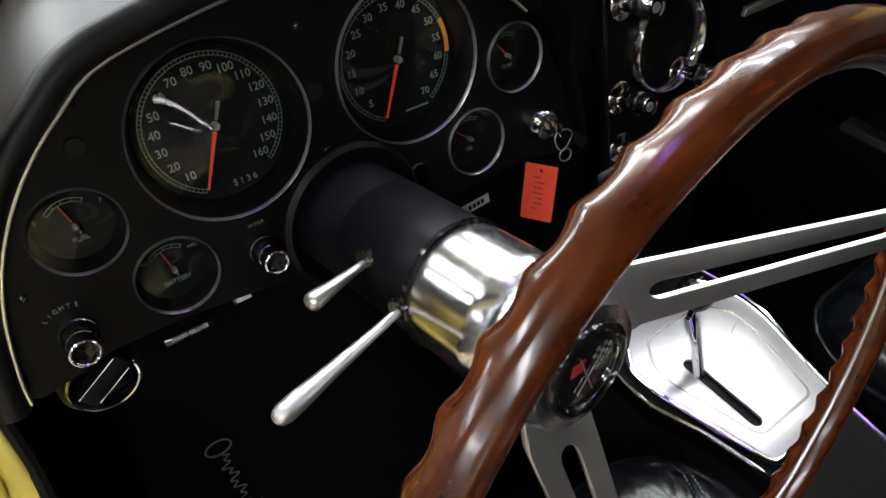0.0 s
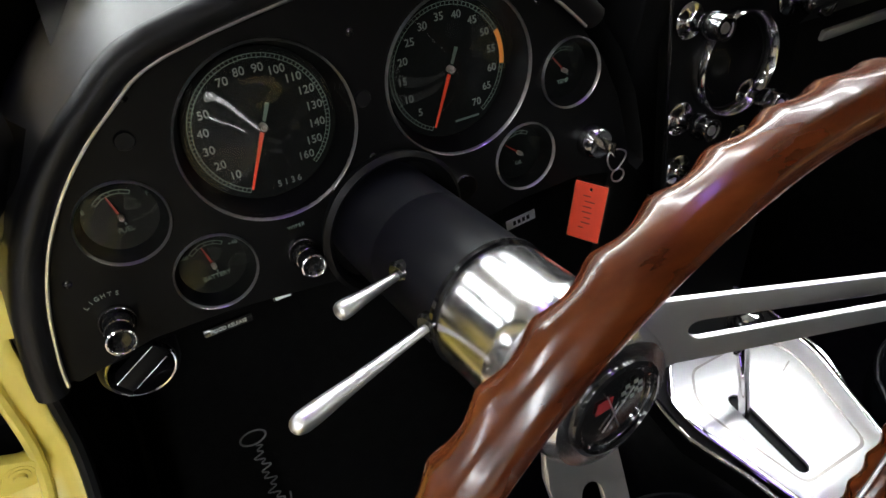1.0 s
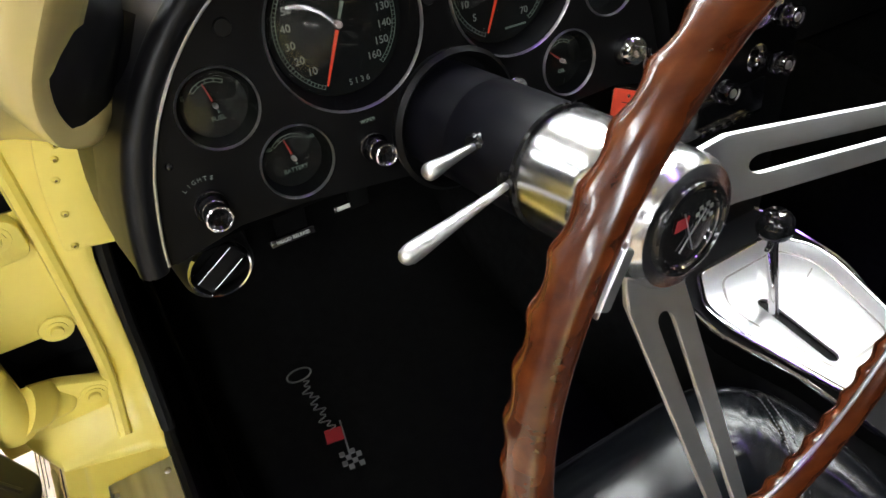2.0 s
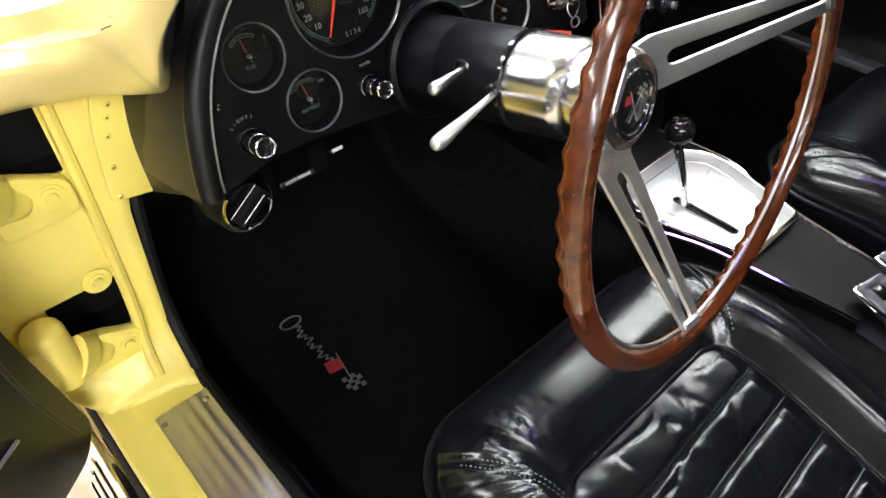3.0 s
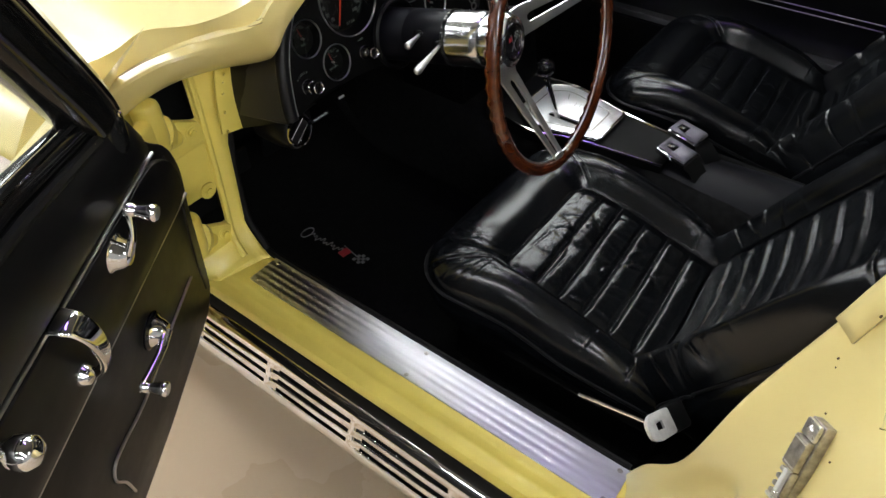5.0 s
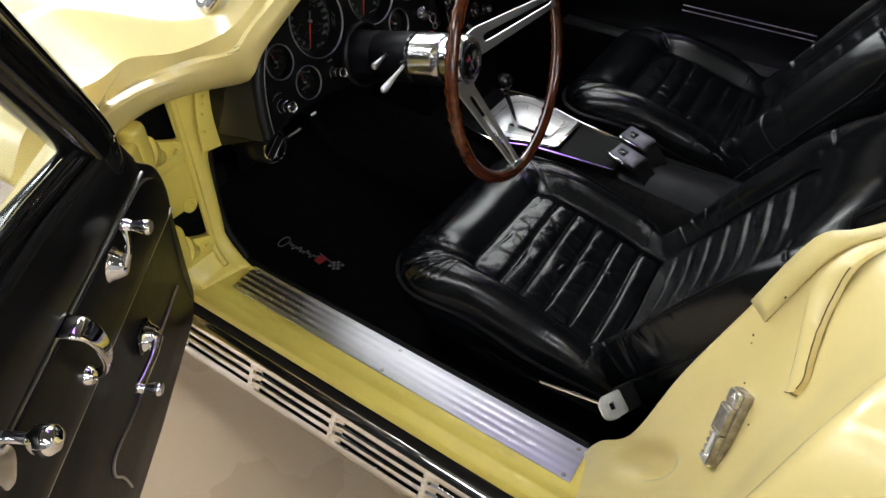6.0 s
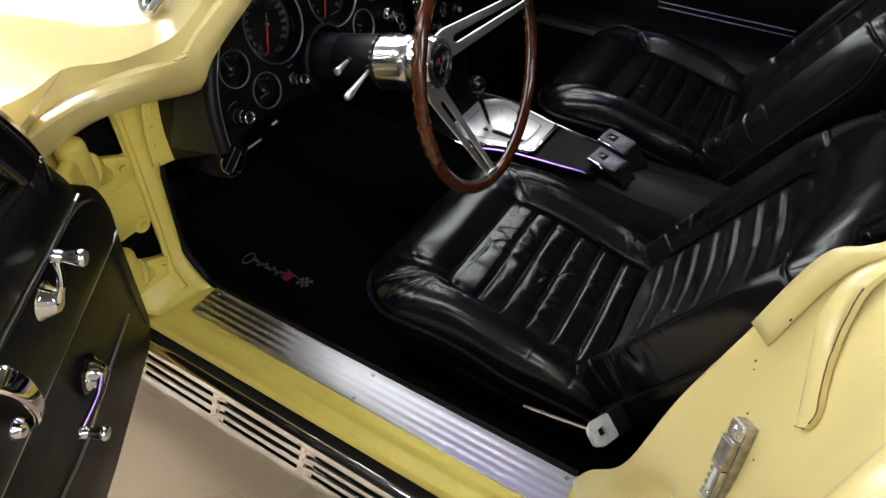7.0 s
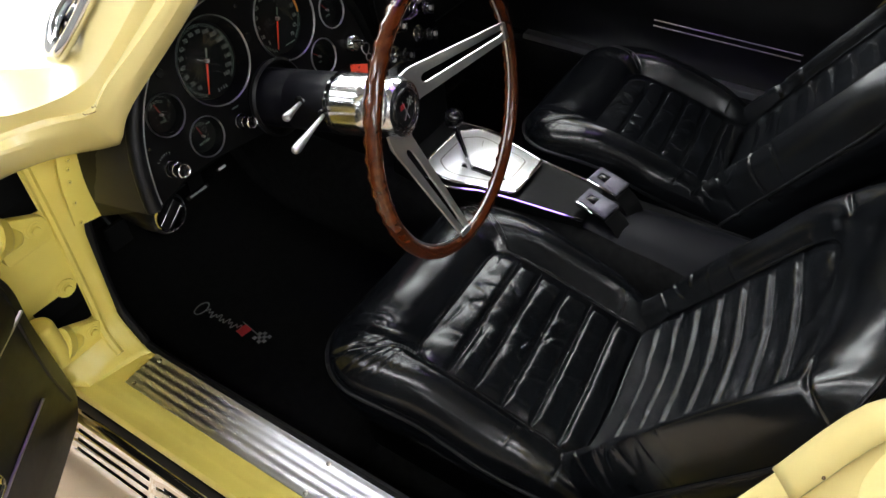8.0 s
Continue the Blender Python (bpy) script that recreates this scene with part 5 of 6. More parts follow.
def creases(x, y, seed, amount):
    """Worn leather: long fold lines that cross, and fine wrinkling between them."""
    w = noise.noise(Vector((x * 6, y * 6, seed)))
    z = -0.0030 * ridge(Vector((x * 7 + w * 0.8, y * 13 + seed, 1.7)), 0.09)
    z -= 0.0022 * ridge(Vector((x * 15 + 5 + seed, y * 9 + w, 3.1)), 0.10)
    z += 0.0028 * noise.noise(Vector((x * 24, y * 24, seed + 6.6)))
    z += 0.0010 * noise.noise(Vector((x * 60, y * 60, seed + 2.6)))
    return z * amount


CUSHION_SEAMS = [0.096, 0.048, -0.003, -0.055, -0.105, -0.154, -0.204]
BACK_SEAMS = [0.004, 0.054, 0.099, 0.146, 0.193, 0.242, 0.288]


def half_width(y):
    """Half of the cushion's width, narrower at its nose and towards the backrest."""
    return 0.237 + 0.010 * sstep(0.06, 0.20, y) - 0.024 * sstep(0.0, -0.2, y)


def cushion_height(x, y, seed):
    """Top of the cushion at x, y from its middle; also how far out on the bolster (0 to 1)."""
    base = 0.350 + 0.077 * sstep(-0.26, 0.16, y)
    d = round_box(x, y, 0.145, -0.5, 0.153, 0.032)
    dout = -round_box(x, y - 0.03, half_width(y), -0.5, 0.268, 0.098)
    if d <= 0:
        edge = sstep(0.0, 0.022, -d)
        z = base - 0.004 * (1 - edge) + edge * pleat(y - 0.045 * x, CUSHION_SEAMS, 0.0046, x)
        z += creases(x, y, seed, 0.42 * edge * sstep(-0.14, -0.02, y) + 0.22 * edge)
        z -= 0.004 * edge * math.exp(-((x / 0.10) ** 2))
    else:
        t = d / (d + max(dout, 1e-6))
        side = sstep(-0.01, 0.03, abs(x) - 0.145)
        crown = 0.024 + 0.020 * side * (1 - 0.6 * sstep(0.08, 0.25, y)) - 0.034 * sstep(-0.05, -0.22, y)
        rise = math.sin(math.pi / 2 * min(1, t / 0.42)) ** 0.8
        fall = max(0.0, (t - 0.42) / 0.58)
        z = base - 0.004 + (crown + 0.004) * rise - (crown + 0.020) * (1 - math.sqrt(max(0.0, 1 - fall ** 2.2)))
        nose = sstep(0.10, 0.24, y) * sstep(0.07, 0.15, abs(x)) * (0.35 if seed or x > 0 else 1.0)
        th = math.atan2(y - 0.13, abs(x) - 0.10)
        k = math.sin(math.pi * t) ** 0.5
        z -= 0.0024 * k * nose * ridge(Vector((th * 11.0 + seed + (9 if x > 0 else 0), d * 6, 4.2)), 0.30)
        z += 0.0018 * k * nose * noise.noise(Vector((x * 30, y * 30, seed)))
        z -= 0.0024 * k * ridge(Vector((x * 9 + seed, y * 20, 8.8)), 0.07) * sstep(0.05, -0.15, y)
        z += 0.0030 * k * noise.noise(Vector((x * 11, y * 9, seed + 3)))
    # the sewn line across the nose
    s = abs(y - 0.135 - 1.8 * (abs(x) - 0.148)) / 2.06 if abs(x) > 0.14 else 1
    z -= 0.0028 * math.exp(-(s / 0.0035) ** 2) * sstep(0.0, 0.02, d)
    return z


def outline(u, v):
    """From a square to the cushion's rounded plan, ray by ray."""
    m = max(abs(u), abs(v))
    if m < 1e-9:
        return 0.0, 0.03
    lo, hi = 0.0, 0.5
    dx, dy = u / m * 0.248, v / m * 0.268
    r = 0.098 if v > 0 else 0.05
    for _ in range(30):
        k = (lo + hi) / 2
        x, y = dx * k * 2, dy * k * 2
        inside = round_box(x, y, half_width(y + 0.03), -0.26, 0.268, r) < 0
        lo, hi = (k, hi) if inside else (lo, k)
    return dx * lo * 2 * m, 0.03 + dy * lo * 2 * m


def seat(sx, label, seed, outboard):
    st = thing("bucket_seat", (sx, 0.0, 0.17), label, "car seat", "bucket seats")
    nu, nv = 120, 330
    rows = []
    for j in range(nv + 1):
        v = -1 + 2 * j / nv
        row = []
        for i in range(nu + 1):
            x, y = outline(-1 + 2 * i / nu, v)
            row.append(Vector((sx + x, y, cushion_height(x, y, seed))))
        rows.append(row)
    top = loft(rows, closed=False)
    rim = [rows[j][0] for j in range(nv)] + [rows[nv][i] for i in range(nu)] + [rows[j][nu] for j in range(nv, 0, -1)] + [rows[0][i] for i in range(nu, 0, -1)]
    part("cushion", top, LEATHER, st, "creased black leather cushion with pleated middle", sharp=180)

    def out(p):
        return Vector(((p.x - sx) * 1.0, (p.y - 0.03) * 0.8, 0)).normalized()

    low = 0.245
    wall = []
    for k, push in ((0.0, 0.0), (0.06, 0.003), (0.16, 0.004), (0.30, 0.0), (0.5, -0.014), (0.75, -0.034), (1.0, -0.055)):
        wall.append([Vector((p.x, p.y, p.z + (low - p.z) * k + (0.0022 * noise.noise(p * 20 + Vector((seed, 0, k * 4))) if k else 0))) + out(p) * push for p in rim])
    part("cushion_side", loft(wall, closed=True), LEATHER, st, sharp=180)
    part("piping", tube([p + out(p) * 0.003 + Vector((0, 0, -0.002)) for p in rim[::3]], 0.0032, 8), BLACK_VINYL, st)
    loop = []
    r = 0.032
    corners = [(-0.145, -0.20), (-0.145, 0.153 - r)] + [(-0.145 + r * (1 - math.cos(a)), 0.153 - r + r * math.sin(a)) for a in (0.4, 0.8, 1.2, 1.57)] + [(0.145 - r * (1 - math.sin(a)), 0.153 - r + r * math.cos(a)) for a in (0.0, 0.4, 0.8, 1.2)] + [(0.145, 0.153 - r), (0.145, -0.20)]
    for (xa, ya), (xb, yb) in zip(corners, corners[1:]):
        n = max(1, int(math.hypot(xb - xa, yb - ya) / 0.015))
        loop += [(xa + (xb - xa) * k / n, ya + (yb - ya) * k / n) for k in range(n)]
    part("insert_piping", tube([Vector((sx + x, y, cushion_height(x * 1.005, y, seed) + 0.0012)) for x, y in loop], 0.0026, 8), LEATHER, st)
    # sewn welts between the pleats
    for seam in CUSHION_SEAMS:
        line = []
        for k in range(46):
            x = -0.139 + 0.278 * k / 45
            y = seam + 0.045 * x - 0.0016 * noise.noise(Vector((x * 14, seam * 3, 2.2)))
            line.append((sx + x, y, cushion_height(x, y, seed) + 0.0016))
        part("seam_welt", tube(line, 0.0019, 8), LEATHER, st)
    # stitches of the nose seams
    for s in (-1, 1):
        for off in (-0.0045, 0.0045):
            stitches = []
            for k in range(22):
                x = 0.152 + 0.0024 * k - 0.87 * off
                y = 0.135 + 1.8 * (0.152 + 0.0024 * k - 0.148) + 0.49 * off
                z0 = cushion_height(s * x, y, seed)
                z1 = cushion_height(s * (x + 0.0011), y + 0.0019, seed)
                stitches.append(tube([(sx + s * x, y, z0 + 0.0004), (sx + s * (x + 0.0011), y + 0.0019, z1 + 0.0004)], 0.0007, 5))
            part("stitching", joined(*stitches), GREY_CLOTH, st)
    # backrest, reclined
    tilt = radians(31)
    up = Vector((0, -math.sin(tilt), math.cos(tilt)))
    nrm = Vector((0, math.cos(tilt), math.sin(tilt)))
    org = Vector((sx, -0.186, 0.412)) + nrm * 0.012

    def back_depth(x, h):
        base = 0.0
        d = round_box(x, h, 0.150, -0.4, 0.340, 0.055)
        top_w = (0.204 if x * outboard > 0 else 0.230) - 0.05 * sstep(0.36, 0.56, h)
        dout = -round_box(x, h, top_w, -0.5, 0.545, 0.14)
        if d <= 0:
            edge = sstep(0.0, 0.022, -d)
            o = -0.004 * (1 - edge) + edge * pleat(h + 0.12 * x, BACK_SEAMS, 0.0042, x, 0.32) + 0.35 * creases(x, h, seed + 11, edge) * sstep(0.2, 0.0, h)
            o += 0.15 * creases(x, h, seed + 31, edge)
            o -= 0.010 * edge * math.exp(-((x / 0.10) ** 2))
        else:
            t = d / (d + max(dout, 1e-6))
            side = sstep(-0.01, 0.03, abs(x) - 0.150)
            o = -0.004 + (0.030 + 0.012 * side) * math.sin(math.pi * min(1, t * 1.02) ** 0.8) ** 0.75 - 0.036 * t ** 3.0
            o += 0.0035 * noise.noise(Vector((x * 9, h * 9, seed + 14))) * math.sin(math.pi * t) ** 0.5
            o -= 0.0045 * ridge(Vector((x * 16, h * 24, seed + 18)), 0.12) * sstep(0.20, 0.02, h)
            q = abs(h - 0.365) if abs(x) > 0.13 else 1
            o -= 0.003 * math.exp(-(q / 0.0035) ** 2)
        return base + o

    nb, nh = 110, 330
    rows = []
    for j in range(nh + 1):
        v = j / nh
        row = []
        for i in range(nb + 1):
            u = -1 + 2 * i / nb
            cv = max(0.0, (v - 0.5) / 0.5)
            x = u * (0.204 if u * outboard > 0 else 0.230) * math.sqrt(1 - 0.55 * cv ** 3) * (1 - 0.10 * cv ** 2)
            h = -0.05 + 0.595 * v * (1 - 0.17 * u * u * cv ** 2)
            row.append(org + up * h + nrm * back_depth(x, h) + Vector((x, 0, 0)))
        rows.append(row)
    part("backrest", loft(rows, closed=False), LEATHER, st, "black leather backrest with pleated middle", sharp=180)
    edge = [rows[j][0] for j in range(nh)] + [rows[nh][i] for i in range(nb)] + [rows[j][nb] for j in range(nh, -1, -1)]
    bm_mid = org + up * 0.22

    def bout(p):
        q = p - bm_mid
        return Vector((q.x, 0, 0)) .normalized() * 0.7 + up * (0.5 if q.dot(up) > 0.2 else 0.0)

    part("backrest_shell", loft([[p - nrm * d + bout(p) * o for p in edge] for d, o in ((0.0, 0.0), (0.006, 0.005), (0.02, 0.009), (0.045, 0.006), (0.075, -0.005), (0.085, -0.02))], closed=False), LEATHER, st, sharp=180)
    part("back_panel", loft([[rows[j][i] * 1.0 - nrm * 0.085 for i in range(8, nb - 7, 6)] for j in range(0, nh - 10, 10)], closed=False), BLACK_VINYL, st)
    part("piping", tube([p + bout(p) * 0.002 for p in edge[::3]], 0.0030, 8), BLACK_VINYL, st)
    loop = []
    r = 0.055
    corners = [(-0.150, -0.03), (-0.150, 0.340 - r)] + [(-0.150 + r * (1 - math.cos(a)), 0.340 - r + r * math.sin(a)) for a in (0.3, 0.6, 0.9, 1.2, 1.57)] + [(0.150 - r * (1 - math.sin(a)), 0.340 - r + r * math.cos(a)) for a in (0.0, 0.3, 0.6, 0.9, 1.2)] + [(0.150, 0.340 - r), (0.150, -0.03)]
    for (xa, ya), (xb, yb) in zip(corners, corners[1:]):
        n = max(1, int(math.hypot(xb - xa, yb - ya) / 0.015))
        loop += [(xa + (xb - xa) * k / n, ya + (yb - ya) * k / n) for k in range(n)]
    part("insert_piping", tube([org + up * h + nrm * (back_depth(x * 1.005, h) + 0.0012) + Vector((x, 0, 0)) for x, h in loop], 0.0030, 8), LEATHER, st)
    for seam in BACK_SEAMS:
        line = []
        for k in range(46):
            x = -0.144 + 0.288 * k / 45
            h = seam - 0.12 * x - 0.0016 * noise.noise(Vector((x * 14, seam * 3, 2.2)))
            line.append(org + up * h + nrm * (back_depth(x, h) + 0.0016) + Vector((x, 0, 0)))
        part("seam_welt", tube(line, 0.0019, 8), LEATHER, st)
    # base and runners
    part("base", box(sx - 0.20, sx + 0.20, -0.20, 0.22, 0.17, 0.26, 0.01), BLACK_PAINT, st)
    return st


seat(-0.257, "black leather bucket seat with creased pleated cushion", 0.0, -1)
raised = seat(0.468, "black leather passenger bucket seat in shade", 5.0, 1)
raised.matrix_basis = Matrix.Translation((0.468, 0.0, 0.188))

# lap belt end lying beside the driver's seat
belt = thing("seat_belt_tongue", (-0.545, -0.205, 0.38), "white-faced seat belt tongue lying beside the seat", "seat belt")
bmx = pose(-0.548, -0.212, 0.440, 18, -30, 62)
part("tongue", plate([rounded([(-0.018, -0.024), (0.018, -0.024), (0.019, 0.016), (0.010, 0.028), (-0.012, 0.028), (-0.019, 0.014)], 0.006), rounded([(-0.007, -0.004), (0.007, -0.004), (0.006, 0.012), (-0.006, 0.012)], 0.002)], 0.005, bmx, 0.001), NYLON, belt)
part("window_back", box(-0.008, 0.008, -0.006, 0.014, -0.003, -0.001, m=bmx), RUBBER, belt)
part("boot", box(-0.021, 0.021, -0.060, -0.020, -0.016, 0.004, 0.005, m=bmx), RUBBER, belt)
part("webbing", loft([[bmx @ Vector((x, -0.055 - 0.03 * k, -0.006 - 0.02 * k)) for x in (-0.02, 0.02)] for k in range(4)], closed=False), RUBBER, belt)
part("adjuster_rod", tube([(-0.548, -0.085, 0.405), (-0.552, -0.195, 0.435)], 0.0030, 8), CHROME, belt)

# ---- floor mat with embroidered badge ----
fm = thing("floor_mat", (-0.33, 0.45, 0.20), "black pile floor mat with embroidered flag badge", "floor mat")
part("mat_body", loft([[(x, y, z) for y, z in ((0.20, 0.180), (0.30, 0.205), (0.45, 0.222), (0.62, 0.228), (0.74, 0.232), (0.84, 0.275), (0.92, 0.36))] for x in (-0.555, -0.50, -0.40, -0.28, -0.16, -0.075)], closed=False), MAT_PILE, fm, sharp=80).modifiers.new("thickness", "SOLIDIFY").thickness = -0.008
part("mat_edge", tube(smooth_path([(-0.555, 0.20, 0.186), (-0.555, 0.45, 0.228), (-0.555, 0.74, 0.238), (-0.555, 0.92, 0.366)], 5), 0.006, 8), RUBBER, fm)
FMZ = 0.236


def mat_xy(s, t):
    """Along the badge and across it."""
    o = Vector((-0.418, 0.690, FMZ))
    along = Vector((0.004, -0.190, 0)).normalized()
    side = Vector((1, 0, 0))
    return o + along * s + side * t


badge_loop = [mat_xy(0.012 + 0.012 * math.sin(a) * 0.9, 0.018 * math.cos(a)) for a in [2 * math.pi * k / 24 for k in range(25)]]
part("script_flourish", tube(badge_loop, 0.0014, 6), GREY_CLOTH, fm, "grey embroidered flourish")
wave = [mat_xy(0.026 + 0.094 * k / 60, 0.0055 * math.sin(k * 0.9) + 0.004 * math.sin(k * 0.37)) for k in range(61)]
part("script_line", tube(wave, 0.0011, 5), GREY_CLOTH, fm, "grey embroidered scroll")
part("red_patch", plate([[(-0.013, -0.010), (0.012, -0.012), (0.014, 0.008), (-0.011, 0.011)]], 0.0015, Matrix.Translation(mat_xy(0.128, 0.000)) @ pose(0, 0, 0, 0, 0, -6)), RED_CLOTH, fm, "red embroidered flag")
part("flag_staff", tube([mat_xy(0.112, 0.016), mat_xy(0.168, 0.004)], 0.0012, 6), GREY_CLOTH, fm)
part("checked_patch", joined(*[box(-0.014 + 0.007 * i, -0.007 + 0.007 * i, -0.014 + 0.007 * j, -0.007 + 0.007 * j, 0, 0.0016, m=Matrix.Translation(mat_xy(0.173, 0.004)) @ pose(0, 0, 0, 0, 0, -8)) for i in range(4) for j in range(4) if (i + j) % 2]), GREY_CLOTH, fm, "checked embroidered flag")

# pedals in the dark footwell
for px, w, name in ((-0.335, 0.05, "brake_pedal"), (-0.43, 0.05, "clutch_pedal"), (-0.22, 0.035, "accelerator_pedal")):
    pd_ = thing(name, (px, 0.86, 0.36), "black rubber-faced pedal in the footwell", "pedal", "pedals")
    part("pad", box(px - w / 2, px + w / 2, 0.852, 0.862, 0.34, 0.40, 0.003), RUBBER, pd_)
    part("arm", tube([(px, 0.862, 0.38), (px, 0.93, 0.46), (px, 0.96, 0.62)], 0.007, 8), BLACK_PAINT, pd_)

# ---- open driver's door ----
DD = Vector((-0.82, -0.572, 0)).normalized()      # along the door, from its hinge edge
DN = Vector((0.572, -0.82, 0)).normalized()       # out of its inner face
D0 = Vector((-0.726, 0.60, 0.36))


def dp(s, z, o=0.0):
    """A place on the door's inner face: s from the front edge, height z, o in front of the face."""
    return D0 + DD * s + DN * (0.17 * (z - 0.36) + o) + Vector((0, 0, z - 0.36))


def dm(s, z, o=0.0):
    """A frame on the face: x along the door, y up, z out of the face."""
    up = (DN * 0.17 + Vector((0, 0, 1))).normalized()
    out = DN - up * DN.dot(up)
    out.normalize()
    # right-handed: x = up x out
    xa = up.cross(out)
    p = dp(s, z, o)
    return Matrix(((xa.x, up.x, out.x, p.x), (xa.y, up.y, out.y, p.y), (xa.z, up.z, out.z, p.z), (0, 0, 0, 1)))


door = thing("car_door", dp(0.5, 0.30, -0.05), "open car door with black inner panel and yellow skin", "car door")
SIDE = 1.0 if (dm(0.3, 0.6).to_3x3() @ Vector((1, 0, 0))).dot(DD) > 0 else -1.0


def door_plate(pts, thick, o, bevel=0.0, holes=(), r=0.01):
    """A plate on the face from (s, z) points."""
    def conv(q):
        return [(SIDE * (s - 0.3), (z - 0.6) * math.sqrt(1 + 0.17 ** 2)) for s, z in q]
    return plate([rounded(conv(pts), r), *[conv(h) for h in holes]], thick, dm(0.3, 0.6, o), bevel)


# inner panel: outline with a slanting front edge
panel_pts = [(0.0, 0.375), (0.022, 0.330), (0.25, 0.300), (0.95, 0.285), (1.0, 0.32), (1.0, 0.930), (0.41, 0.910), (0.28, 0.878), (0.19, 0.848), (0.145, 0.800), (0.09, 0.757), (0.056, 0.69), (0.050, 0.62)]
part("inner_panel", door_plate(panel_pts, 0.030, -0.017, 0.003, r=[0.02, 0.02, 0.02, 0.02, 0.02, 0.02, 0.05, 0.03, 0.03, 0.02, 0.03, 0.03, 0.06]), DOOR_VINYL, door, "black vinyl door panel")
part("upper_pad", loft([[dp(s + 0.3 * (z - 0.80) * (s < 0.2), 0.796 + (z - 0.796) * k, o * w) for z, o in ((0.796, 0.0), (0.799, 0.009), (0.815, 0.015), (0.850, 0.013), (0.882, 0.004), (0.896, -0.012), (0.900, -0.04))] for s, k, w in ((0.150, 0.5, 0.2), (0.165, 0.75, 0.8), (0.20, 0.9, 1), (0.3, 1.0, 1), (0.41, 1.15, 1), (0.75, 1.3, 1), (0.99, 1.3, 1))], closed=False), DOOR_VINYL, door)
part("middle_pad", door_plate([(0.075, 0.656), (0.98, 0.656), (0.98, 0.782), (0.165, 0.782), (0.105, 0.745)], 0.010, 0.002, 0.003, r=0.03), DOOR_VINYL, door)
for z, s0 in ((0.789, 0.150), (0.649, 0.062)):
    part("bright_bead", tube([dp(s0, z, 0.006), dp(0.4, z, 0.006), dp(0.99, z, 0.006)], 0.0026, 8), BEAD, door, "thin bright bead")
part("bright_bead", tube(smooth_path([dp(0.085, 0.487, 0.004), dp(0.2, 0.480, 0.004), dp(0.312, 0.466, 0.004), dp(0.39, 0.478, 0.004), dp(0.422, 0.476, 0.004), dp(0.430, 0.45, 0.004), dp(0.412, 0.411, 0.004), dp(0.40, 0.36, 0.004)], 5), 0.0022, 8), BEAD, door)
part("front_welt", tube(smooth_path([dp(0.11, 0.752, 0.0), dp(0.075, 0.70, 0.0), dp(0.068, 0.62, 0.0), dp(0.05, 0.50, 0.0), dp(0.022, 0.39, 0.0)], 6), 0.0035, 8), DOOR_VINYL, door)
# door shell, edge and yellow skin
ep = [(0.006, 0.37), (0.03, 0.325), (0.25, 0.295), (0.95, 0.28), (1.005, 0.32), (1.005, 0.925), (0.41, 0.905), (0.28, 0.873), (0.195, 0.843), (0.15, 0.795), (0.095, 0.752), (0.062, 0.69), (0.056, 0.62)]
part("edge", loft([[dp(s, z, -0.014) for s, z in ep], [dp(s, z, -0.036) for s, z in ep]], closed=True), BLACK_PAINT, door)
part("outer_edge", loft([[dp(s, z - 0.012, -0.036) for s, z in ep], [dp(s, z - 0.02, -0.10) for s, z in ep]], closed=True), YELLOW_MATT, door)
part("skin", loft([[dp(s, z, -0.075 - b) for z, b in ((0.27, 0.03), (0.36, 0.055), (0.52, 0.075), (0.70, 0.06), (0.82, 0.02), (0.885, -0.03))] for s in (-0.01, 0.3, 0.7, 1.02)], closed=False), YELLOW, door, "yellow outer skin")
part("top_ledge", loft([[dp(s, z, o) for z, o in ((0.892, -0.030), (0.893, -0.05), (0.885, -0.075), (0.86, -0.10))] for s in (0.16, 0.3, 0.5, 1.0)], closed=False), YELLOW, door, "yellow top of the outer skin")
part("ledge_seal", tube([dp(0.26, 0.885, 0.0), dp(0.41, 0.905, 0.0), dp(1.0, 0.93, 0.0)], 0.007, 8), RUBBER, door)
part("hinge_flange", box(-0.02, 0.012, -0.012, 0.010, -0.06, -0.016, 0.005, 3, m=dm(0.125, 0.772, 0.0)), YELLOW_MATT, door)
# window frame: raked front post and lower rail
post = [dp(0.205, 0.850, -0.030), dp(0.220, 0.885, -0.026), dp(0.248, 0.932, -0.022), dp(0.322, 1.040, -0.022), dp(0.41, 1.155, -0.015), dp(0.49, 1.25, 0.0)]
wp = smooth_path(post, 6)
part("window_post", tube(wp, [0.031 + 0.009 * min(1, k / 8) for k in range(len(wp))], 18, flat=0.8), BLACK_GLOSS, door, "glossy black raked window post")
part("post_bead", tube(smooth_path([q + DN * 0.027 + DD * -0.012 for q in post[1:]], 6), 0.006, 8), BLACK_GLOSS, door)
part("post_foot", lathe([(0.030, -0.05), (0.036, -0.02), (0.034, 0.012), (0.022, 0.03), (0.0001, 0.034)], dp(0.222, 0.880, -0.024), (0.1, 0, 1), 24), BLACK_GLOSS, door)
screw(dp(0.219, 0.893, 0.010), DN, 0.004, CHROME, door)
screw(dp(0.275, 0.888, 0.004), DN, 0.004, CHROME, door)
part("glass_channel", tube([dp(0.275, 0.920, -0.008), dp(0.41, 0.938, -0.008), dp(0.98, 0.98, -0.008)], 0.005, 8), BLACK_GLOSS, door)
part("lower_rail", tube([dp(0.26, 0.900, -0.02), dp(0.41, 0.922, -0.02), dp(0.98, 0.96, -0.02)], 0.017, 12), BLACK_GLOSS, door)
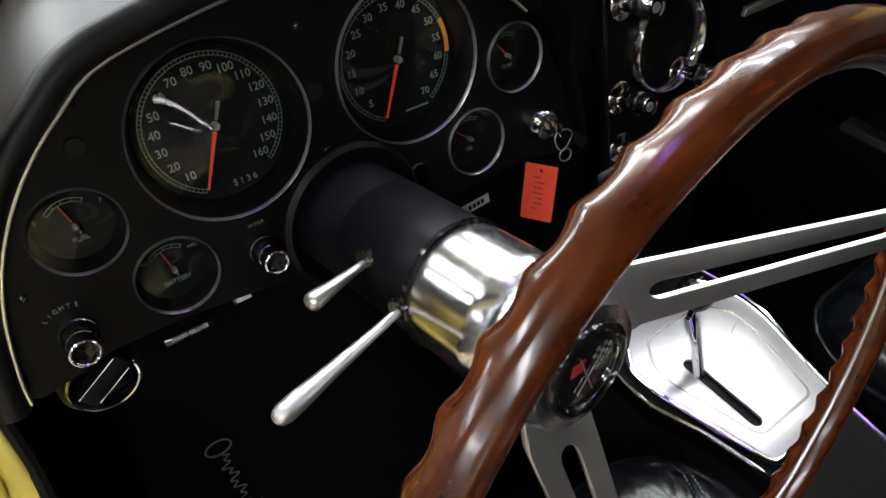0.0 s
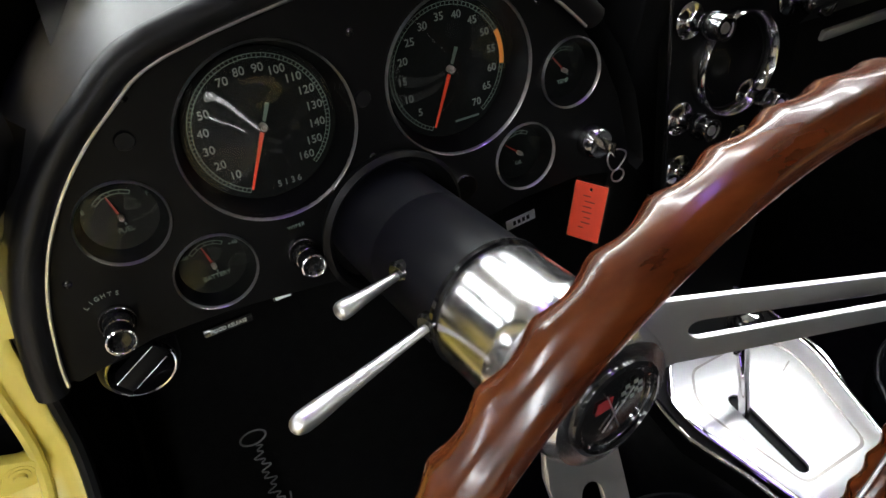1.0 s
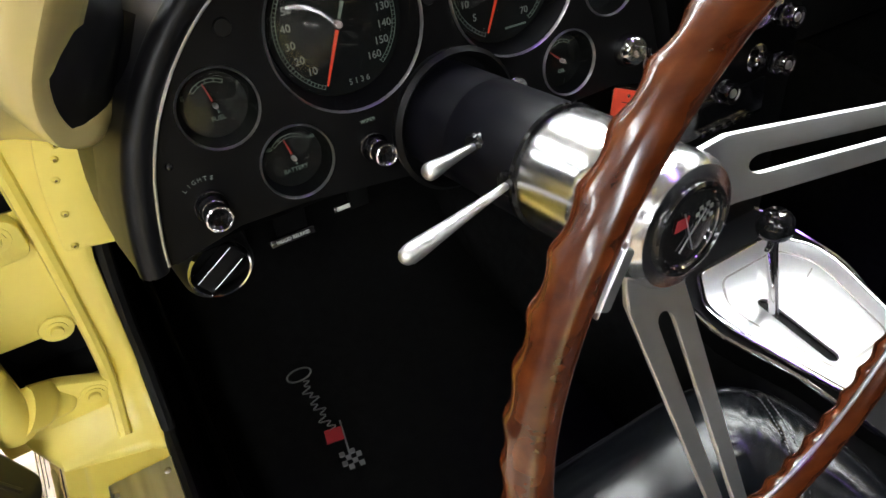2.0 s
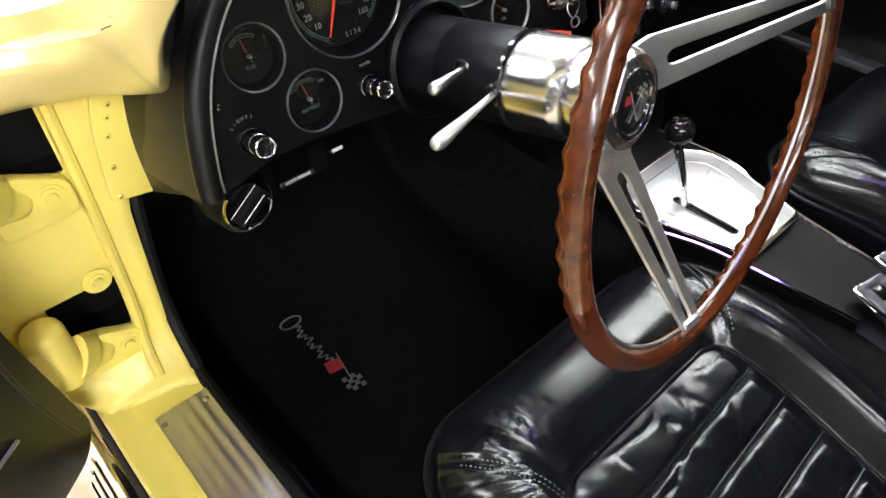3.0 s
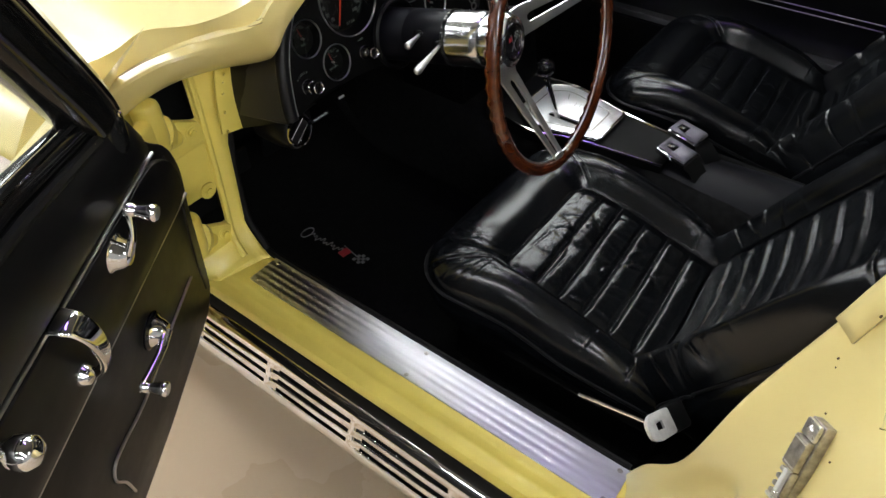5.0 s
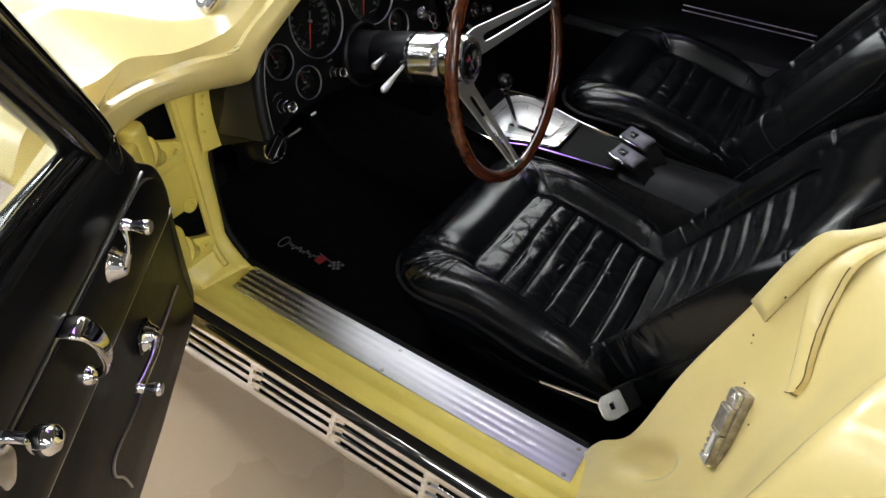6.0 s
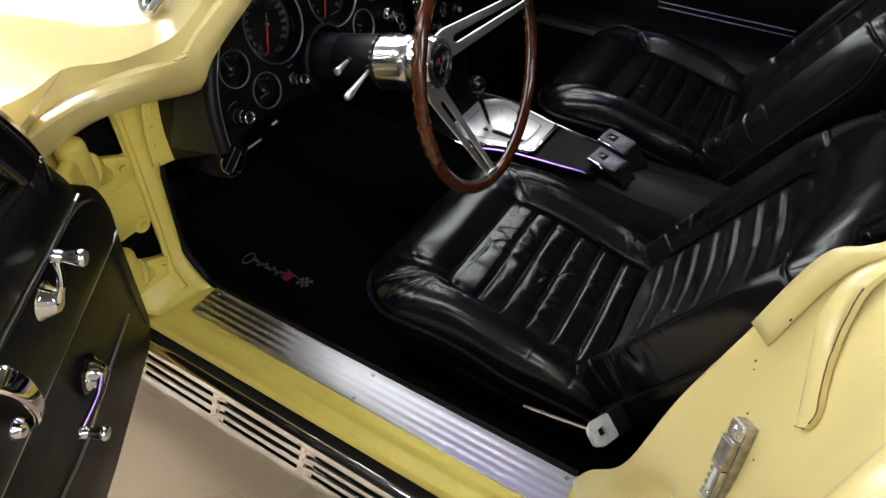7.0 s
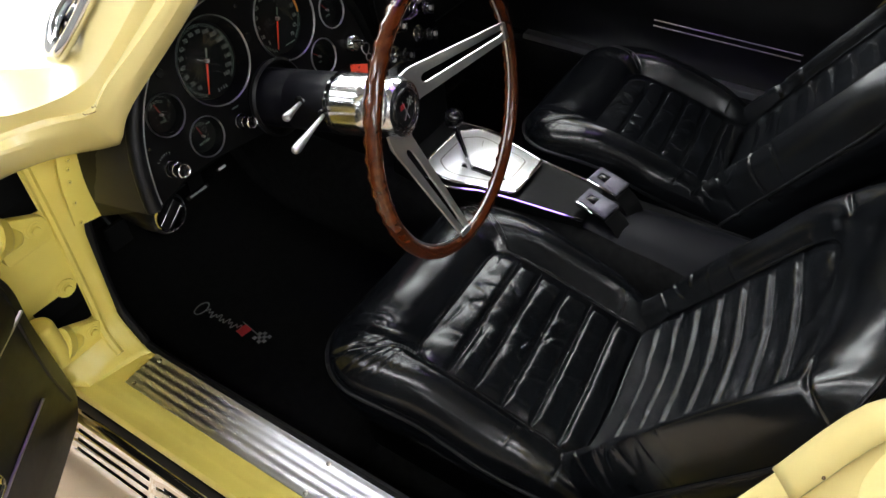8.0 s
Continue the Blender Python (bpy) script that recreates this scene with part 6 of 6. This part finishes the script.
gp = part("vent_glass", loft([[dp(0.26, 0.91, -0.03), dp(0.98, 0.96, -0.03)], [dp(0.46, 1.19, -0.01), dp(0.98, 1.22, -0.01)]], closed=False), WINDOW_GLASS, door)
gp.visible_shadow = False


def crank(s, z, s2, z2, label, name):
    """A crank or release handle with a turned boss, an arm and a spinner knob."""
    root = part(name, lathe([(0.024, 0.0), (0.024, 0.004), (0.020, 0.008), (0.017, 0.016), (0.012, 0.022), (0.0001, 0.024)], (0, 0, 0), (0, 0, 1), 32, dm(s, z, 0.006)), CHROME, door, label)
    a, b = dm(s, z, 0.026).translation, dm(s2, z2, 0.026).translation
    midp = a * 0.45 + b * 0.55 + DN * 0.004
    part("arm", tube(smooth_path([a, a * 0.7 + b * 0.3 + DN * 0.004, midp, b], 4), [0.0095, 0.0088, 0.008, 0.0072, 0.007, 0.0065, 0.006, 0.006, 0.006, 0.0062, 0.0065, 0.007, 0.0075], 12, flat=0.7), CHROME, root)
    kb = part("spinner", lathe([(0.0085, -0.004), (0.0085, 0.004), (0.007, 0.006), (0.0065, 0.010), (0.0095, 0.020), (0.0105, 0.026), (0.0100, 0.030), (0.008, 0.032), (0.0001, 0.031)], (0, 0, 0), (0, 0, 1), 24, dm(s2, z2, 0.026)), CHROME, root)
    part("spinner_face", lathe([(0.0082, 0.0322), (0.005, 0.0335), (0.0001, 0.0335)], (0, 0, 0), (0, 0, 1), 20, dm(s2, z2, 0.026)), SPOKE, kb)
    part("escutcheon", lathe([(0.029, 0.0), (0.029, 0.003), (0.026, 0.006), (0.022, 0.006)], (0, 0, 0), (0, 0, 1), 32, dm(s, z, 0.004)), BLACK_GLOSS, root)


crank(0.300, 0.755, 0.277, 0.802, "chrome window crank", "window_crank")
crank(0.252, 0.552, 0.343, 0.546, "chrome vent window crank", "vent_crank")
# pull handle: a flat strap bent out of the panel and back
pull = smooth_path([dp(0.434, 0.794, 0.0), dp(0.436, 0.793, 0.016), dp(0.434, 0.786, 0.030), dp(0.428, 0.762, 0.038), dp(0.419, 0.725, 0.038), dp(0.410, 0.690, 0.030), dp(0.404, 0.667, 0.016), dp(0.402, 0.657, 0.002)], 6)
rings = []
for k, q in enumerate(pull):
    tg = (pull[min(k + 1, len(pull) - 1)] - pull[max(k - 1, 0)]).normalized()
    nn = tg.cross(DD).normalized()
    wide = 0.017 - 0.007 * min(1, max(0, (k - 8) / 20))
    rings.append([q + DD * wide * math.copysign(abs(math.cos(a)) ** 0.5, math.cos(a)) + nn * 0.0042 * math.copysign(abs(math.sin(a)) ** 0.7, math.sin(a)) for a in [2 * math.pi * i / 20 for i in range(20)]])
part("pull_handle", loft(rings, caps=True), CHROME, door, "curved chrome door pull")
part("pull_socket", lathe([(0.014, 0.0), (0.014, 0.006), (0.010, 0.014), (0.0001, 0.016)], (0, 0, 0), (0, 0, 1), 20, dm(0.425, 0.690, 0.006)), CHROME, door)
# release lever
rl = part("release_plate", door_plate([(0.575, 0.773), (0.585, 0.813), (0.596, 0.818), (0.612, 0.808), (0.605, 0.753), (0.592, 0.746)], 0.006, 0.009, 0.002, r=0.012), CHROME, door, "oval chrome release plate")
part("ball_knob", lathe([(0.006, 0.0), (0.006, 0.022), (0.009, 0.024), (0.0148, 0.031), (0.0165, 0.039), (0.0148, 0.047), (0.009, 0.053), (0.0001, 0.055)], (0, 0, 0), (0, 0, 1), 28, dm(0.577, 0.803, 0.010)), CHROME, rl)

# ---- closed passenger door ----
pdoor = thing("passenger_door", (2 * CX + 0.63, 0.1, 0.36), "closed passenger door with black panel and bright trim strips", "car door")
part("panel", loft([[(0.824 - 0.1 * (z - 0.36) - o, y, z) for z, o in ((0.365, 0.0), (0.47, 0.0), (0.49, 0.014), (0.60, 0.020), (0.63, 0.004), (0.75, 0.004), (0.77, 0.024), (0.86, 0.03), (0.89, 0.0))] for y in (-0.36, -0.1, 0.2, 0.75)], closed=False), BLACK_VINYL, pdoor)
for z in (0.492, 0.508):
    part("trim_strip", tube([(0.800 - 0.1 * (z - 0.36), -0.20, z), (0.800 - 0.1 * (z - 0.36), 0.0, z), (0.800 - 0.1 * (z - 0.36), 0.17, z)], 0.0018, 6), STEEL, pdoor)
part("skin", box(0.87, 0.90, -0.36, 0.62, 0.34, 0.88), YELLOW, pdoor)
